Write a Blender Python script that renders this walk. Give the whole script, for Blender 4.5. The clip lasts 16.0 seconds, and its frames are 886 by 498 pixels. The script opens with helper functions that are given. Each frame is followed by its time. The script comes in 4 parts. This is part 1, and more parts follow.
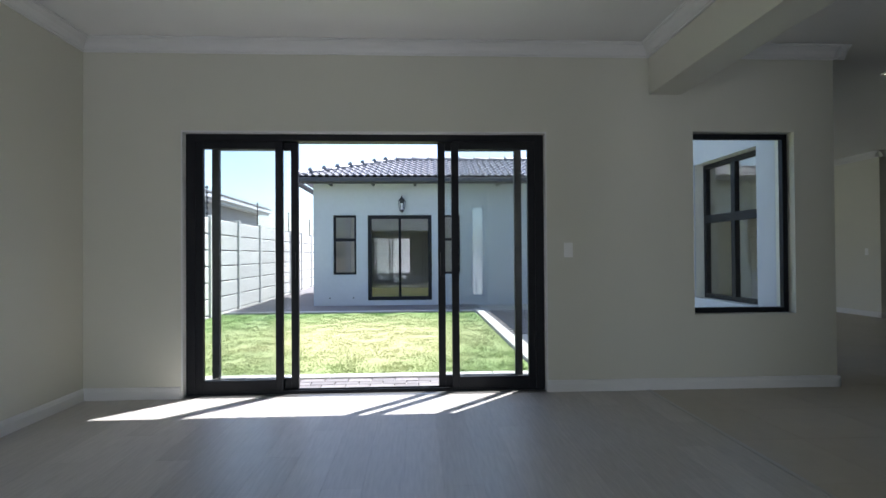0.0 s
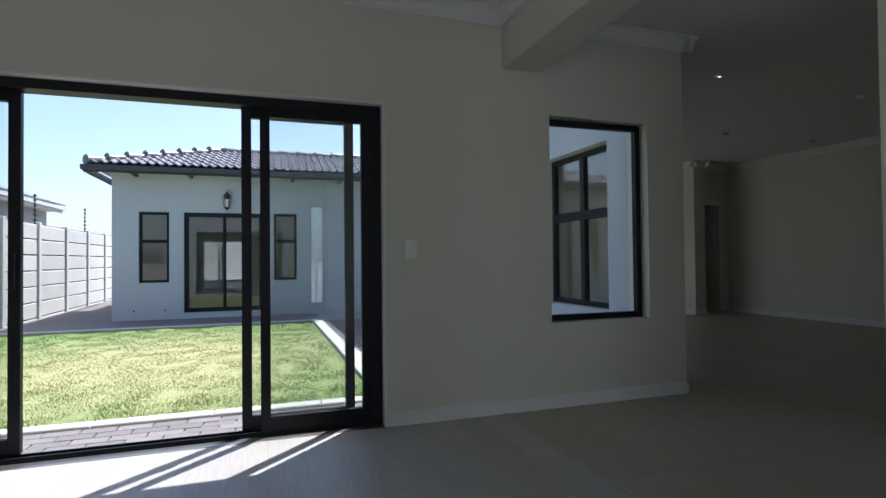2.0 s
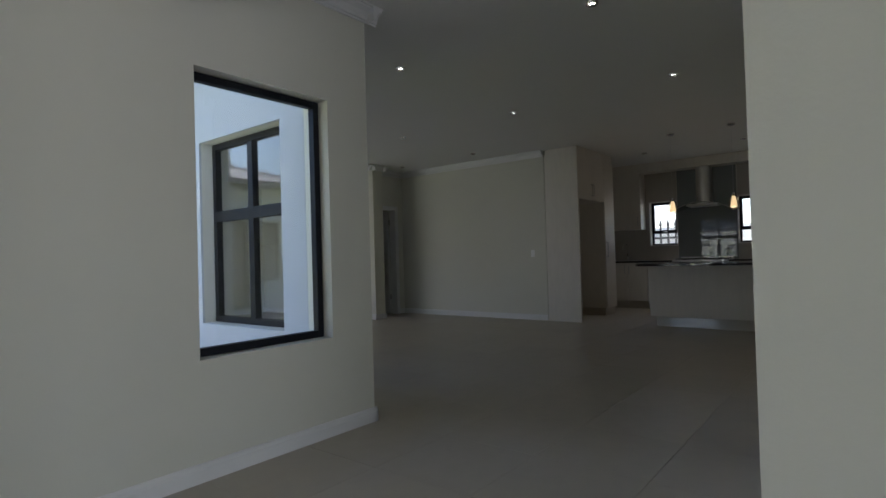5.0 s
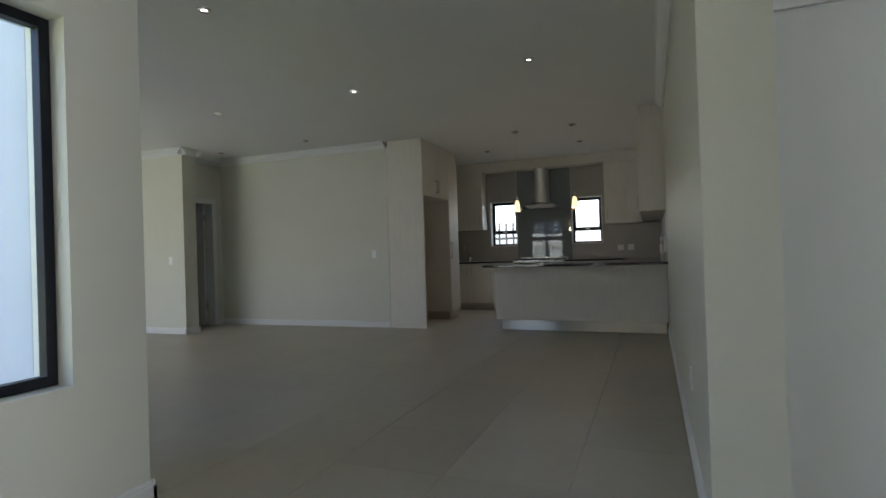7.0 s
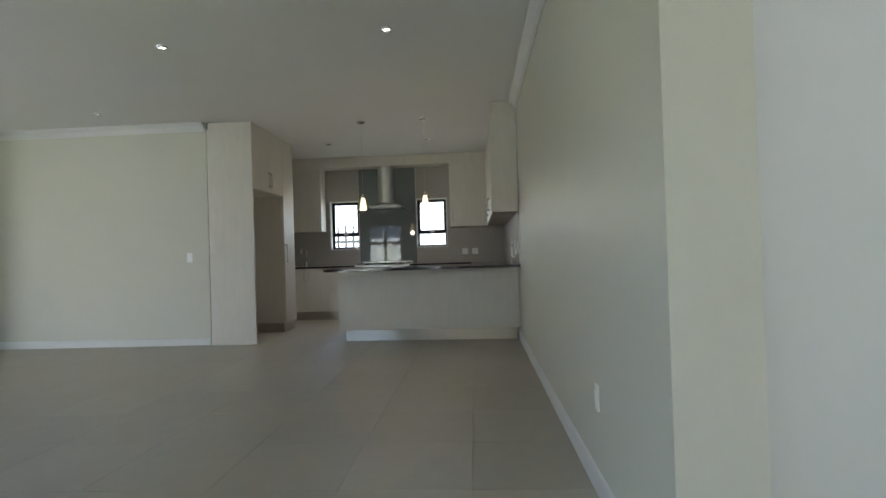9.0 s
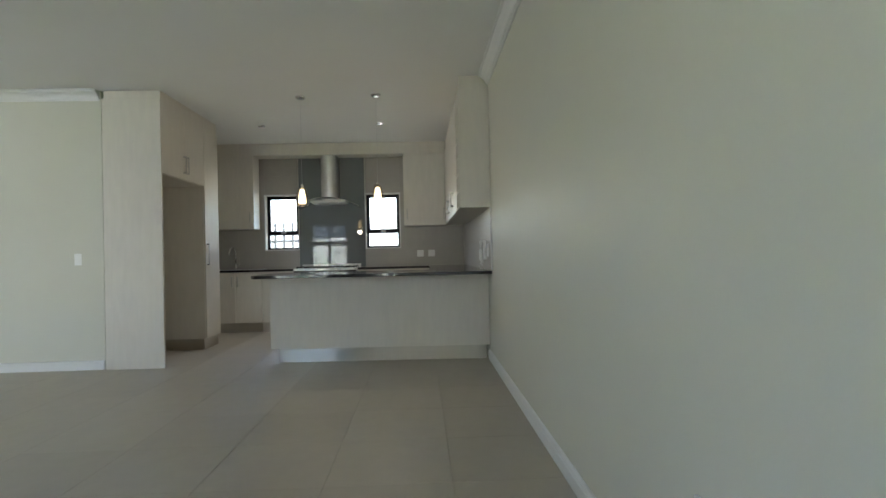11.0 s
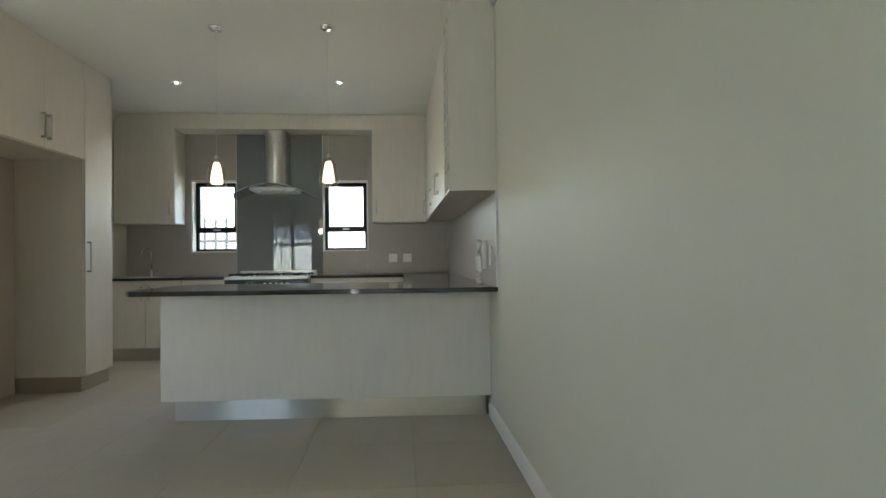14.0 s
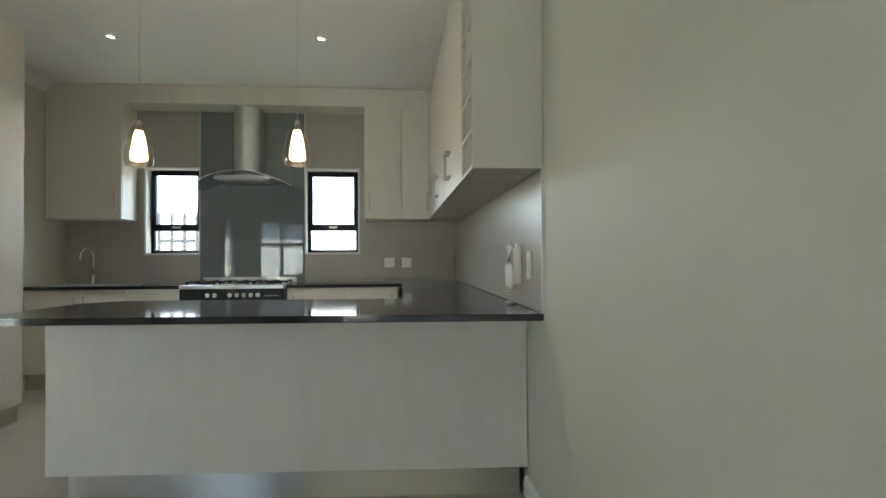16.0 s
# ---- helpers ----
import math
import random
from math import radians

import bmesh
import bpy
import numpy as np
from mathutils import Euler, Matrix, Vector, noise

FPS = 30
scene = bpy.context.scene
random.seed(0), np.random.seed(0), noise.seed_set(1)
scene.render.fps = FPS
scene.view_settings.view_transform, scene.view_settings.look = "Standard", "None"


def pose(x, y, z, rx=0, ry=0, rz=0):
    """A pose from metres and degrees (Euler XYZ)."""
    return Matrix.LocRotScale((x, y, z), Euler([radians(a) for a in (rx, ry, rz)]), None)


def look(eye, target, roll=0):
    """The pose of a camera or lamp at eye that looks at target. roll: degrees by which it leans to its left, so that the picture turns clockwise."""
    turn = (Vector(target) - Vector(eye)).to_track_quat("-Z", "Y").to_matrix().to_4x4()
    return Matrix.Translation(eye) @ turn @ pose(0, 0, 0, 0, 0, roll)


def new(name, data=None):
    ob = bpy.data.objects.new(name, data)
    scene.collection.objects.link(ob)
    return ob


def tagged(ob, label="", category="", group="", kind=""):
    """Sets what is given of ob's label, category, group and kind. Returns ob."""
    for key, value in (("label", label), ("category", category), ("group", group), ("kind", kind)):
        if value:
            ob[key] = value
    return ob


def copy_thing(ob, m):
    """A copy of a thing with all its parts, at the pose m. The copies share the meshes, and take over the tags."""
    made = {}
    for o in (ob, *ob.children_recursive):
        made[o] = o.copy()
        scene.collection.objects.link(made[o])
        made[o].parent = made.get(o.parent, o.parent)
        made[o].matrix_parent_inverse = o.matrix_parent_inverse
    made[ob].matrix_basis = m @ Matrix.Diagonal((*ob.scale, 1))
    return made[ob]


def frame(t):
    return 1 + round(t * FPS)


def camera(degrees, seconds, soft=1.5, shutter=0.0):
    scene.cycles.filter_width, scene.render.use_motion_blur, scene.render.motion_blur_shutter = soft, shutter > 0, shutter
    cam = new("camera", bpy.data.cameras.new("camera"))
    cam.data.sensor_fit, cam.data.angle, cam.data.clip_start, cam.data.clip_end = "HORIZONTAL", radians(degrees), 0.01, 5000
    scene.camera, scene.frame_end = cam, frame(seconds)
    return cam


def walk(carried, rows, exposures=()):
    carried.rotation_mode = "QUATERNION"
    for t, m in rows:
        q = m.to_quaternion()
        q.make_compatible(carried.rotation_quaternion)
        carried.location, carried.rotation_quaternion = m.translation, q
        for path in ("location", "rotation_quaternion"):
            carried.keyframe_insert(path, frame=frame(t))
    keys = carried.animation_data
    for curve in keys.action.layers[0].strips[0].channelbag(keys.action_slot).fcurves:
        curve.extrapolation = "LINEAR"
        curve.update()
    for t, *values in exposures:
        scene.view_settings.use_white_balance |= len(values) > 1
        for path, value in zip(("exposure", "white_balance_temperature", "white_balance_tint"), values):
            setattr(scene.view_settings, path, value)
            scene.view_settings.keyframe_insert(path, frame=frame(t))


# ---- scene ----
cam = camera(79.0, 16.0)
PATH = [
    (0, (-0.031, 0.541, 1.097), (0.064, 2.538, 1.119), -0.4),
    (0.5, (-0.019, 0.713, 1.092), (0.178, 2.704, 1.113), -0.4),
    (1, (0.062, 0.95, 1.068), (0.393, 2.922, 1.096), -0.3),
    (1.5, (0.149, 1.18, 1.051), (0.631, 3.121, 1.086), -0.3),
    (2, (0.246, 1.415, 1.069), (0.89, 3.308, 1.104), -0.6),
    (2.5, (0.337, 1.57, 1.069), (1.152, 3.395, 1.105), -0.7),
    (3, (0.443, 1.704, 1.071), (1.399, 3.461, 1.111), -1.0),
    (3.5, (0.498, 1.827, 1.073), (1.6, 3.496, 1.113), -1.1),
    (4, (0.569, 1.981, 1.076), (1.871, 3.499, 1.116), -1.4),
    (4.5, (0.693, 2.073, 1.078), (2.154, 3.439, 1.111), -1.5),
    (5, (0.866, 2.166, 1.08), (2.433, 3.408, 1.111), -1.7),
    (7.5, (1.749, 2.758, 1.086), (3.673, 3.305, 1.1), -1.8),
    (8, (1.889, 2.881, 1.064), (3.858, 3.232, 1.08), -1.8),
    (8.5, (2.059, 2.931, 1.047), (4.048, 3.142, 1.066), -1.8),
    (9, (2.254, 2.957, 1.045), (4.25, 3.08, 1.064), -1.8),
    (11.5, (3.618, 3.142, 1.095), (5.615, 3.037, 1.111), -1.3),
    (12, (3.931, 3.1, 1.105), (5.927, 2.977, 1.123), -1.3),
    (12.5, (4.223, 3.112, 1.102), (6.219, 2.978, 1.122), -1.1),
    (13, (4.508, 3.108, 1.096), (6.502, 2.961, 1.119), -0.9),
    (13.5, (4.787, 3.089, 1.104), (6.78, 2.928, 1.125), -0.8),
    (14, (5.076, 3.079, 1.098), (7.069, 2.915, 1.125), -0.7),
    (14.5, (5.368, 3.086, 1.114), (7.361, 2.917, 1.139), -0.6),
    (15, (5.664, 3.063, 1.116), (7.656, 2.891, 1.145), -0.5),
    (15.5, (5.924, 3.056, 1.126), (7.916, 2.884, 1.157), -0.3),
    (16, (6.211, 3.071, 1.14), (8.204, 2.901, 1.17), -0.3),
]
walk(cam, [(t, look(eye, target, roll)) for t, eye, target, roll in PATH],
     exposures=[(0.0, 1.24, 5900, 12), (1.5, 0.78, 5900, 12), (2.5, 0.72, 5900, 13), (3.5, 1.02, 5950, 14), (4.0, 1.27, 5950, 15), (5.0, 1.74, 6000, 15), (7.5, 2.92, 6050, 11), (9.0, 3.48, 6000, 10), (12.0, 3.88, 5980, 7), (16.0, 4.04, 6060, 7)])

# ---- light ----
SUN_FROM = Vector((0.47 * 0.70, 0.47 * 0.71, 0.88)).normalized()
sun = new("sun", bpy.data.lights.new("sun", "SUN"))
sun.data.energy, sun.data.angle, sun.data.color = 5.0, radians(0.53), (1.0, 0.955, 0.89)
sun.matrix_world = look(SUN_FROM * 40, (0, 0, 0))
world = bpy.data.worlds.new("world")
scene.world = world
world.use_nodes = True
sky = world.node_tree.nodes.new("ShaderNodeTexSky")
sky.sky_type, sky.sun_disc = "NISHITA", False
sky.sun_elevation, sky.sun_rotation = math.asin(SUN_FROM.z), math.atan2(SUN_FROM.x, SUN_FROM.y)
sky.air_density, sky.dust_density, sky.ozone_density = 1.0, 1.6, 1.0
world.node_tree.links.new(sky.outputs[0], world.node_tree.nodes["Background"].inputs[0])
world.node_tree.nodes["Background"].inputs[1].default_value = 0.14


def window_lamp(name, eye, target, wide, high, watts, colour):
    """The sky's light through a window that is never in view."""
    lamp = new(name, bpy.data.lights.new(name, "AREA"))
    lamp.data.shape, lamp.data.size, lamp.data.size_y, lamp.data.energy, lamp.data.color = "RECTANGLE", wide, high, watts, colour
    lamp.matrix_world = look(eye, target)


window_lamp("sky_south_window", (-1.45, -3.60, 1.06), (-1.45, 0, 1.06), 2.0, 1.9, 17, (0.94, 0.957, 0.99))
window_lamp("sky_front_door", (3.0, -3.60, 1.06), (3.0, 0, 1.06), 1.0, 2.0, 7.5, (0.92, 0.96, 1.0))
window_lamp("sky_garden_door", (3.30, 10.0, 1.07), (6, 10.0, 1.07), 2.4, 1.9, 5.0, (1.0, 0.97, 0.925))

# ---- materials ----


def material(name, colour, rough=0.6, metal=0.0, var=0.08, scale=6.0, stretch=(1, 1, 1), bump=0.0, bump_scale=60.0,
             spec=0.5, second=0.05, second_scale=0.7, emit=None, power=0.0, per_piece=0.0, coat=0.0):
    m = bpy.data.materials.new(name)
    m.use_nodes = True
    nt = m.node_tree
    b = nt.nodes["Principled BSDF"]
    b.inputs["Roughness"].default_value = rough
    b.inputs["Metallic"].default_value = metal
    b.inputs["Specular IOR Level"].default_value = spec
    b.inputs["Coat Weight"].default_value = coat
    geo = nt.nodes.new("ShaderNodeNewGeometry")
    mp = nt.nodes.new("ShaderNodeMapping")
    mp.inputs["Scale"].default_value = stretch
    nt.links.new(geo.outputs["Position"], mp.inputs["Vector"])
    n1 = nt.nodes.new("ShaderNodeTexNoise")
    n1.inputs["Scale"].default_value, n1.inputs["Detail"].default_value = scale, 6
    n2 = nt.nodes.new("ShaderNodeTexNoise")
    n2.inputs["Scale"].default_value, n2.inputs["Detail"].default_value = second_scale, 3
    nt.links.new(mp.outputs[0], n1.inputs["Vector"])
    nt.links.new(geo.outputs["Position"], n2.inputs["Vector"])

    def maths(op, a, c):
        node = nt.nodes.new("ShaderNodeMath")
        node.operation = op
        for k, v in ((0, a), (1, c)):
            if isinstance(v, (int, float)):
                node.inputs[k].default_value = v
            else:
                nt.links.new(v, node.inputs[k])
        return node.outputs[0]
    f = maths("MULTIPLY_ADD", n1.outputs["Fac"], 2 * var)
    f.node.inputs[2].default_value = 1 - var
    g = maths("MULTIPLY_ADD", n2.outputs["Fac"], 2 * second)
    g.node.inputs[2].default_value = 1 - second
    f = maths("MULTIPLY", f, g)
    if per_piece:
        info = nt.nodes.new("ShaderNodeObjectInfo")
        h = maths("MULTIPLY_ADD", info.outputs["Random"], 2 * per_piece)
        h.node.inputs[2].default_value = 1 - per_piece
        f = maths("MULTIPLY", f, h)
    mix = nt.nodes.new("ShaderNodeVectorMath")
    mix.operation = "SCALE"
    mix.inputs[0].default_value = colour
    nt.links.new(f, mix.inputs["Scale"])
    out = mix.outputs[0]
    nt.links.new(out, b.inputs["Base Color"])
    if bump:
        n3 = nt.nodes.new("ShaderNodeTexNoise")
        n3.inputs["Scale"].default_value, n3.inputs["Detail"].default_value = bump_scale, 4
        nt.links.new(mp.outputs[0], n3.inputs["Vector"])
        bp = nt.nodes.new("ShaderNodeBump")
        bp.inputs["Strength"].default_value, bp.inputs["Distance"].default_value = bump, 0.01
        nt.links.new(n3.outputs["Fac"], bp.inputs["Height"])
        nt.links.new(bp.outputs[0], b.inputs["Normal"])
    if emit:
        b.inputs["Emission Color"].default_value = (*emit, 1)
        b.inputs["Emission Strength"].default_value = power
    return m


def glass_material(name, colour=(1, 1, 1), rough=0.0):
    m = bpy.data.materials.new(name)
    m.use_nodes = True
    nt = m.node_tree
    nt.nodes.remove(nt.nodes["Principled BSDF"])
    tr, gl, mix, lw, pw = (nt.nodes.new("ShaderNode" + k) for k in ("BsdfTransparent", "BsdfGlossy", "MixShader", "LayerWeight", "Math"))
    tr.inputs[0].default_value = (*colour, 1)
    gl.inputs["Roughness"].default_value = rough
    pw.operation, pw.inputs[1].default_value = "POWER", 3.2
    ad = nt.nodes.new("ShaderNodeMath")
    ad.operation, ad.inputs[1].default_value, ad.inputs[2].default_value = "MULTIPLY_ADD", 0.85, 0.06
    lw.inputs[0].default_value = 0.5
    nt.links.new(lw.outputs["Facing"], pw.inputs[0])
    nt.links.new(pw.outputs[0], ad.inputs[0])
    nt.links.new(ad.outputs[0], mix.inputs[0])
    nt.links.new(tr.outputs[0], mix.inputs[1])
    nt.links.new(gl.outputs[0], mix.inputs[2])
    nt.links.new(mix.outputs[0], nt.nodes["Material Output"].inputs[0])
    return m


PAINT = material("wall_paint", (0.63, 0.622, 0.54), 0.5, var=0.02, scale=3, bump=0.06, bump_scale=90, second=0.03, spec=0.4)
WHITE = material("ceiling_paint", (0.78, 0.78, 0.76), 0.7, var=0.02, scale=2, bump=0.03, bump_scale=50, second=0.02)
TRIM = material("white_gloss", (0.72, 0.72, 0.71), 0.35, var=0.02, scale=9)
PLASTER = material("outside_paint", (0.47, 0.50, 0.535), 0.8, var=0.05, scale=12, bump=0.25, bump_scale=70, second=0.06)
PLASTIC = material("white_plastic", (0.82, 0.82, 0.80), 0.3, var=0.01)
BLACK = material("black_aluminium", (0.008, 0.009, 0.012), 0.45, var=0.1, scale=20, spec=0.22)
PLANK = material("grey_oak_laminate", (0.47, 0.445, 0.415), 0.36, var=0.22, scale=7, stretch=(9, 0.8, 1), bump=0.08,
                 bump_scale=30, second=0.06, second_scale=0.9, per_piece=0.09)
TILE = material("beige_porcelain", (0.455, 0.413, 0.345), 0.40, var=0.07, scale=9, bump=0.015, bump_scale=25, second=0.06,
                second_scale=1.6, per_piece=0.035)
GROUT = material("grout", (0.41, 0.372, 0.312), 0.9, var=0.1, scale=30)
CABINET = material("washed_oak_melamine", (0.67, 0.634, 0.568), 0.42, var=0.075, scale=5, stretch=(4, 4, 0.7), bump=0.03,
                   bump_scale=25, second=0.05, second_scale=2.0)
# brownish board, its colour darkened for the shade deep in the fridge bay
CARCASS_SHADED = material("shaded_cabinet_inside", (0.42, 0.37, 0.31), 0.5, var=0.05, scale=6)
GRANITE = material("black_granite", (0.022, 0.022, 0.024), 0.07, var=0.6, scale=240, second=0.15, second_scale=60, spec=0.6)
STEEL = material("brushed_steel", (0.66, 0.655, 0.64), 0.30, 1.0, var=0.05, scale=8, stretch=(1, 0.3, 40), second=0.04)
CHROME = material("chrome", (0.72, 0.72, 0.72), 0.1, 1.0, var=0.02)
KICK = material("steel_kickboard", (0.58, 0.545, 0.49), 0.30, 1.0, var=0.05, scale=6, stretch=(1, 0.4, 30), second=0.06, second_scale=2)
NICKEL = material("satin_nickel", (0.50, 0.49, 0.47), 0.34, 1.0, var=0.04)
SPLASH = material("grey_back_glass", (0.19, 0.21, 0.22), 0.015, var=0.03, scale=2, spec=0.6, coat=0.3)
WALLTILE = material("taupe_wall_tile", (0.40, 0.375, 0.34), 0.3, var=0.05, scale=14, second=0.05, second_scale=3, per_piece=0.02)
IRON = material("black_enamel", (0.014, 0.014, 0.015), 0.25, var=0.1)
GRASS = material("lawn_soil", (0.17, 0.25, 0.08), 0.95, var=0.15, scale=40, second=0.10, second_scale=0.8)
BLADE = material("grass_blades", (0.17, 0.27, 0.085), 0.9, var=0.12, scale=30, second=0.10, second_scale=0.8, spec=0.2)
def lawn_wear(m, straw, middle, reach):
    """Dry grass over an uneven oval in the middle of the lawn."""
    nt = m.node_tree
    base = nt.nodes["Principled BSDF"].inputs["Base Color"]
    green = base.links[0].from_socket
    geo, mp, dist, rough, add, ramp, mix = (nt.nodes.new("ShaderNode" + k) for k in ("NewGeometry", "Mapping", "VectorMath", "TexNoise", "Math", "MapRange", "Mix"))
    mp.vector_type = "POINT"
    mp.inputs["Scale"].default_value = (1 / reach[0], 1 / reach[1], 0)
    mp.inputs["Location"].default_value = (-middle[0] / reach[0], -middle[1] / reach[1], 0)
    dist.operation = "LENGTH"
    rough.inputs["Scale"].default_value, rough.inputs["Detail"].default_value = 1.6, 6
    nt.links.new(geo.outputs["Position"], mp.inputs["Vector"])
    nt.links.new(geo.outputs["Position"], rough.inputs["Vector"])
    nt.links.new(mp.outputs[0], dist.inputs[0])
    add.operation, add.inputs[1].default_value = "MULTIPLY_ADD", 0.9
    nt.links.new(rough.outputs["Fac"], add.inputs[0])
    nt.links.new(dist.outputs["Value"], add.inputs[2])
    ramp.inputs[1].default_value, ramp.inputs[2].default_value, ramp.inputs[3].default_value, ramp.inputs[4].default_value = 0.75, 1.6, 0.85, 0.0
    nt.links.new(add.outputs[0], ramp.inputs[0])
    mix.data_type = "RGBA"
    nt.links.new(ramp.outputs[0], mix.inputs[0])
    nt.links.new(green, mix.inputs[6])
    mix.inputs[7].default_value = (*straw, 1)
    nt.links.new(mix.outputs[2], base)


lawn_wear(GRASS, (0.42, 0.40, 0.20), (-1.0, 8.3), (2.6, 3.0))
lawn_wear(BLADE, (0.44, 0.43, 0.22), (-1.0, 8.3), (2.6, 3.0))
KERB = material("concrete_kerb", (0.50, 0.49, 0.46), 0.9, var=0.12, scale=18, bump=0.3, bump_scale=60, second=0.1, per_piece=0.06)
# near-black colour that paints the shade in the boundary wall's panel gaps
JOINT_SHADE = material("joint_shade", (0.06, 0.06, 0.056), 0.95, var=0.2, scale=15)
PAVER = material("charcoal_paver", (0.20, 0.185, 0.185), 0.85, var=0.2, scale=25, bump=0.3, bump_scale=80, second=0.15, per_piece=0.16)
SAND = material("joint_sand", (0.42, 0.40, 0.36), 0.95, var=0.15, scale=40)
PRECAST = material("precast_concrete", (0.62, 0.61, 0.58), 0.9, var=0.08, scale=14, bump=0.25, bump_scale=60, second=0.12, second_scale=1.5, per_piece=0.05)
ROOF = material("slate_grey_roof_tile", (0.19, 0.185, 0.20), 0.42, var=0.14, scale=10, second=0.12, second_scale=2, per_piece=0.15, spec=0.5)
GUTTER = material("dark_gutter", (0.035, 0.036, 0.042), 0.4, var=0.08)
FIBRE = material("fibre_cement_roof", (0.34, 0.34, 0.35), 0.85, var=0.15, scale=9, second=0.15)
NEIGHBOUR = material("neighbour_wall_paint", (0.36, 0.36, 0.36), 0.9, var=0.08, scale=8, second=0.08)
FASCIA = material("pale_fascia", (0.60, 0.61, 0.62), 0.6, var=0.05)
GROUND = material("bare_ground", (0.30, 0.27, 0.21), 0.95, var=0.25, scale=12, second=0.2)
GLOW = material("lamp_glow", (0.9, 0.85, 0.75), 0.4, var=0.0, emit=(1.0, 0.93, 0.80), power=3.0)
OPAL = material("opal_glass", (0.85, 0.78, 0.62), 0.35, var=0.0, emit=(1.0, 0.74, 0.40), power=0.33)
def brush(m, amount):
    """Brushed across: the shine is drawn out up and down."""
    b = m.node_tree.nodes["Principled BSDF"]
    tangent = m.node_tree.nodes.new("ShaderNodeTangent")
    tangent.direction_type, tangent.axis = "RADIAL", "Z"
    m.node_tree.links.new(tangent.outputs[0], b.inputs["Tangent"])
    b.inputs["Anisotropic"].default_value, b.inputs["Anisotropic Rotation"].default_value = amount, 0.25


brush(KICK, 1.0)
brush(STEEL, 0.9)
DOORPAINT = material("white_door_paint", (0.66, 0.67, 0.665), 0.4, var=0.02, scale=5, second=0.02)
CLEAR = glass_material("clear_glass", (0.97, 0.985, 0.98))
HOODGLASS = glass_material("clear_hood_glass", (0.80, 0.85, 0.85), 0.01)
LAMPGLASS = glass_material("lamp_glass", (0.86, 0.82, 0.74), 0.02)

# ---- building blocks ----


def block(bm, x0, x1, y0, y1, z0, z1, bevel=0.0):
    made = bmesh.ops.create_cube(bm, size=1, matrix=Matrix.Translation(((x0 + x1) / 2, (y0 + y1) / 2, (z0 + z1) / 2))
                                 @ Matrix.Diagonal((x1 - x0, y1 - y0, z1 - z0, 1)))
    if bevel:
        edges = list({e for v in made["verts"] for e in v.link_edges})
        bmesh.ops.bevel(bm, geom=edges, offset=bevel, segments=2, affect="EDGES", profile=0.6)


def rod(bm, a, b, r, r2=None, sides=16):
    a, b = Vector(a), Vector(b)
    turn = (b - a).to_track_quat("Z", "Y").to_matrix().to_4x4()
    bmesh.ops.create_cone(bm, cap_ends=True, segments=sides, radius1=r, radius2=r if r2 is None else r2, depth=(b - a).length,
                          matrix=Matrix.Translation((a + b) / 2) @ turn)


def tube(bm, pts, r, sides=12):
    rings = []
    pts = [Vector(p) for p in pts]
    for i, p in enumerate(pts):
        d = (pts[min(i + 1, len(pts) - 1)] - pts[max(i - 1, 0)]).normalized()
        q = d.to_track_quat("Z", "Y").to_matrix()
        rings.append([bm.verts.new(p + q @ Vector((r * math.cos(k * math.tau / sides), r * math.sin(k * math.tau / sides), 0)))
                      for k in range(sides)])
    for a, b in zip(rings, rings[1:]):
        for k in range(sides):
            bm.faces.new((a[k], a[(k + 1) % sides], b[(k + 1) % sides], b[k]))
    bm.faces.new(rings[0][::-1])
    bm.faces.new(rings[-1])


def lathe(bm, profile, centre, sides=28):
    rings = []
    for r, z in profile:
        rings.append([bm.verts.new(Vector(centre) + Vector((r * math.cos(k * math.tau / sides), r * math.sin(k * math.tau / sides), z)))
                      for k in range(sides)])
    for a, b in zip(rings, rings[1:]):
        for k in range(sides):
            bm.faces.new((a[k], a[(k + 1) % sides], b[(k + 1) % sides], b[k]))


def prism(bm, outline, z0, z1):
    low = [bm.verts.new((x, y, z0)) for x, y in outline]
    high = [bm.verts.new((x, y, z1)) for x, y in outline]
    bm.faces.new(low[::-1])
    bm.faces.new(high)
    n = len(outline)
    for i in range(n):
        bm.faces.new((low[i], low[(i + 1) % n], high[(i + 1) % n], high[i]))


def part(name, bm, mat, parent=None, label="", smooth=False):
    bmesh.ops.recalc_face_normals(bm, faces=bm.faces)
    me = bpy.data.meshes.new(name)
    bm.to_mesh(me)
    bm.free()
    me.materials.append(mat)
    if smooth:
        for p in me.polygons:
            p.use_smooth = True
    ob = new(name, me)
    if parent is not None:
        ob.parent = parent
    if label:
        ob["label"] = label
    return ob


def boxpart(name, dims, mat, parent=None, label="", bevel=0.0):
    bm = bmesh.new()
    block(bm, *dims, bevel)
    return part(name, bm, mat, parent, label)


def structure(ob, label, category):
    return tagged(ob, label, category, kind="structure")


def thing(name, label, category, at=(0, 0, 0), group="", turn=0):
    ob = new(name)
    ob.matrix_world = pose(*at, 0, 0, turn)
    return tagged(ob, label, category, group)


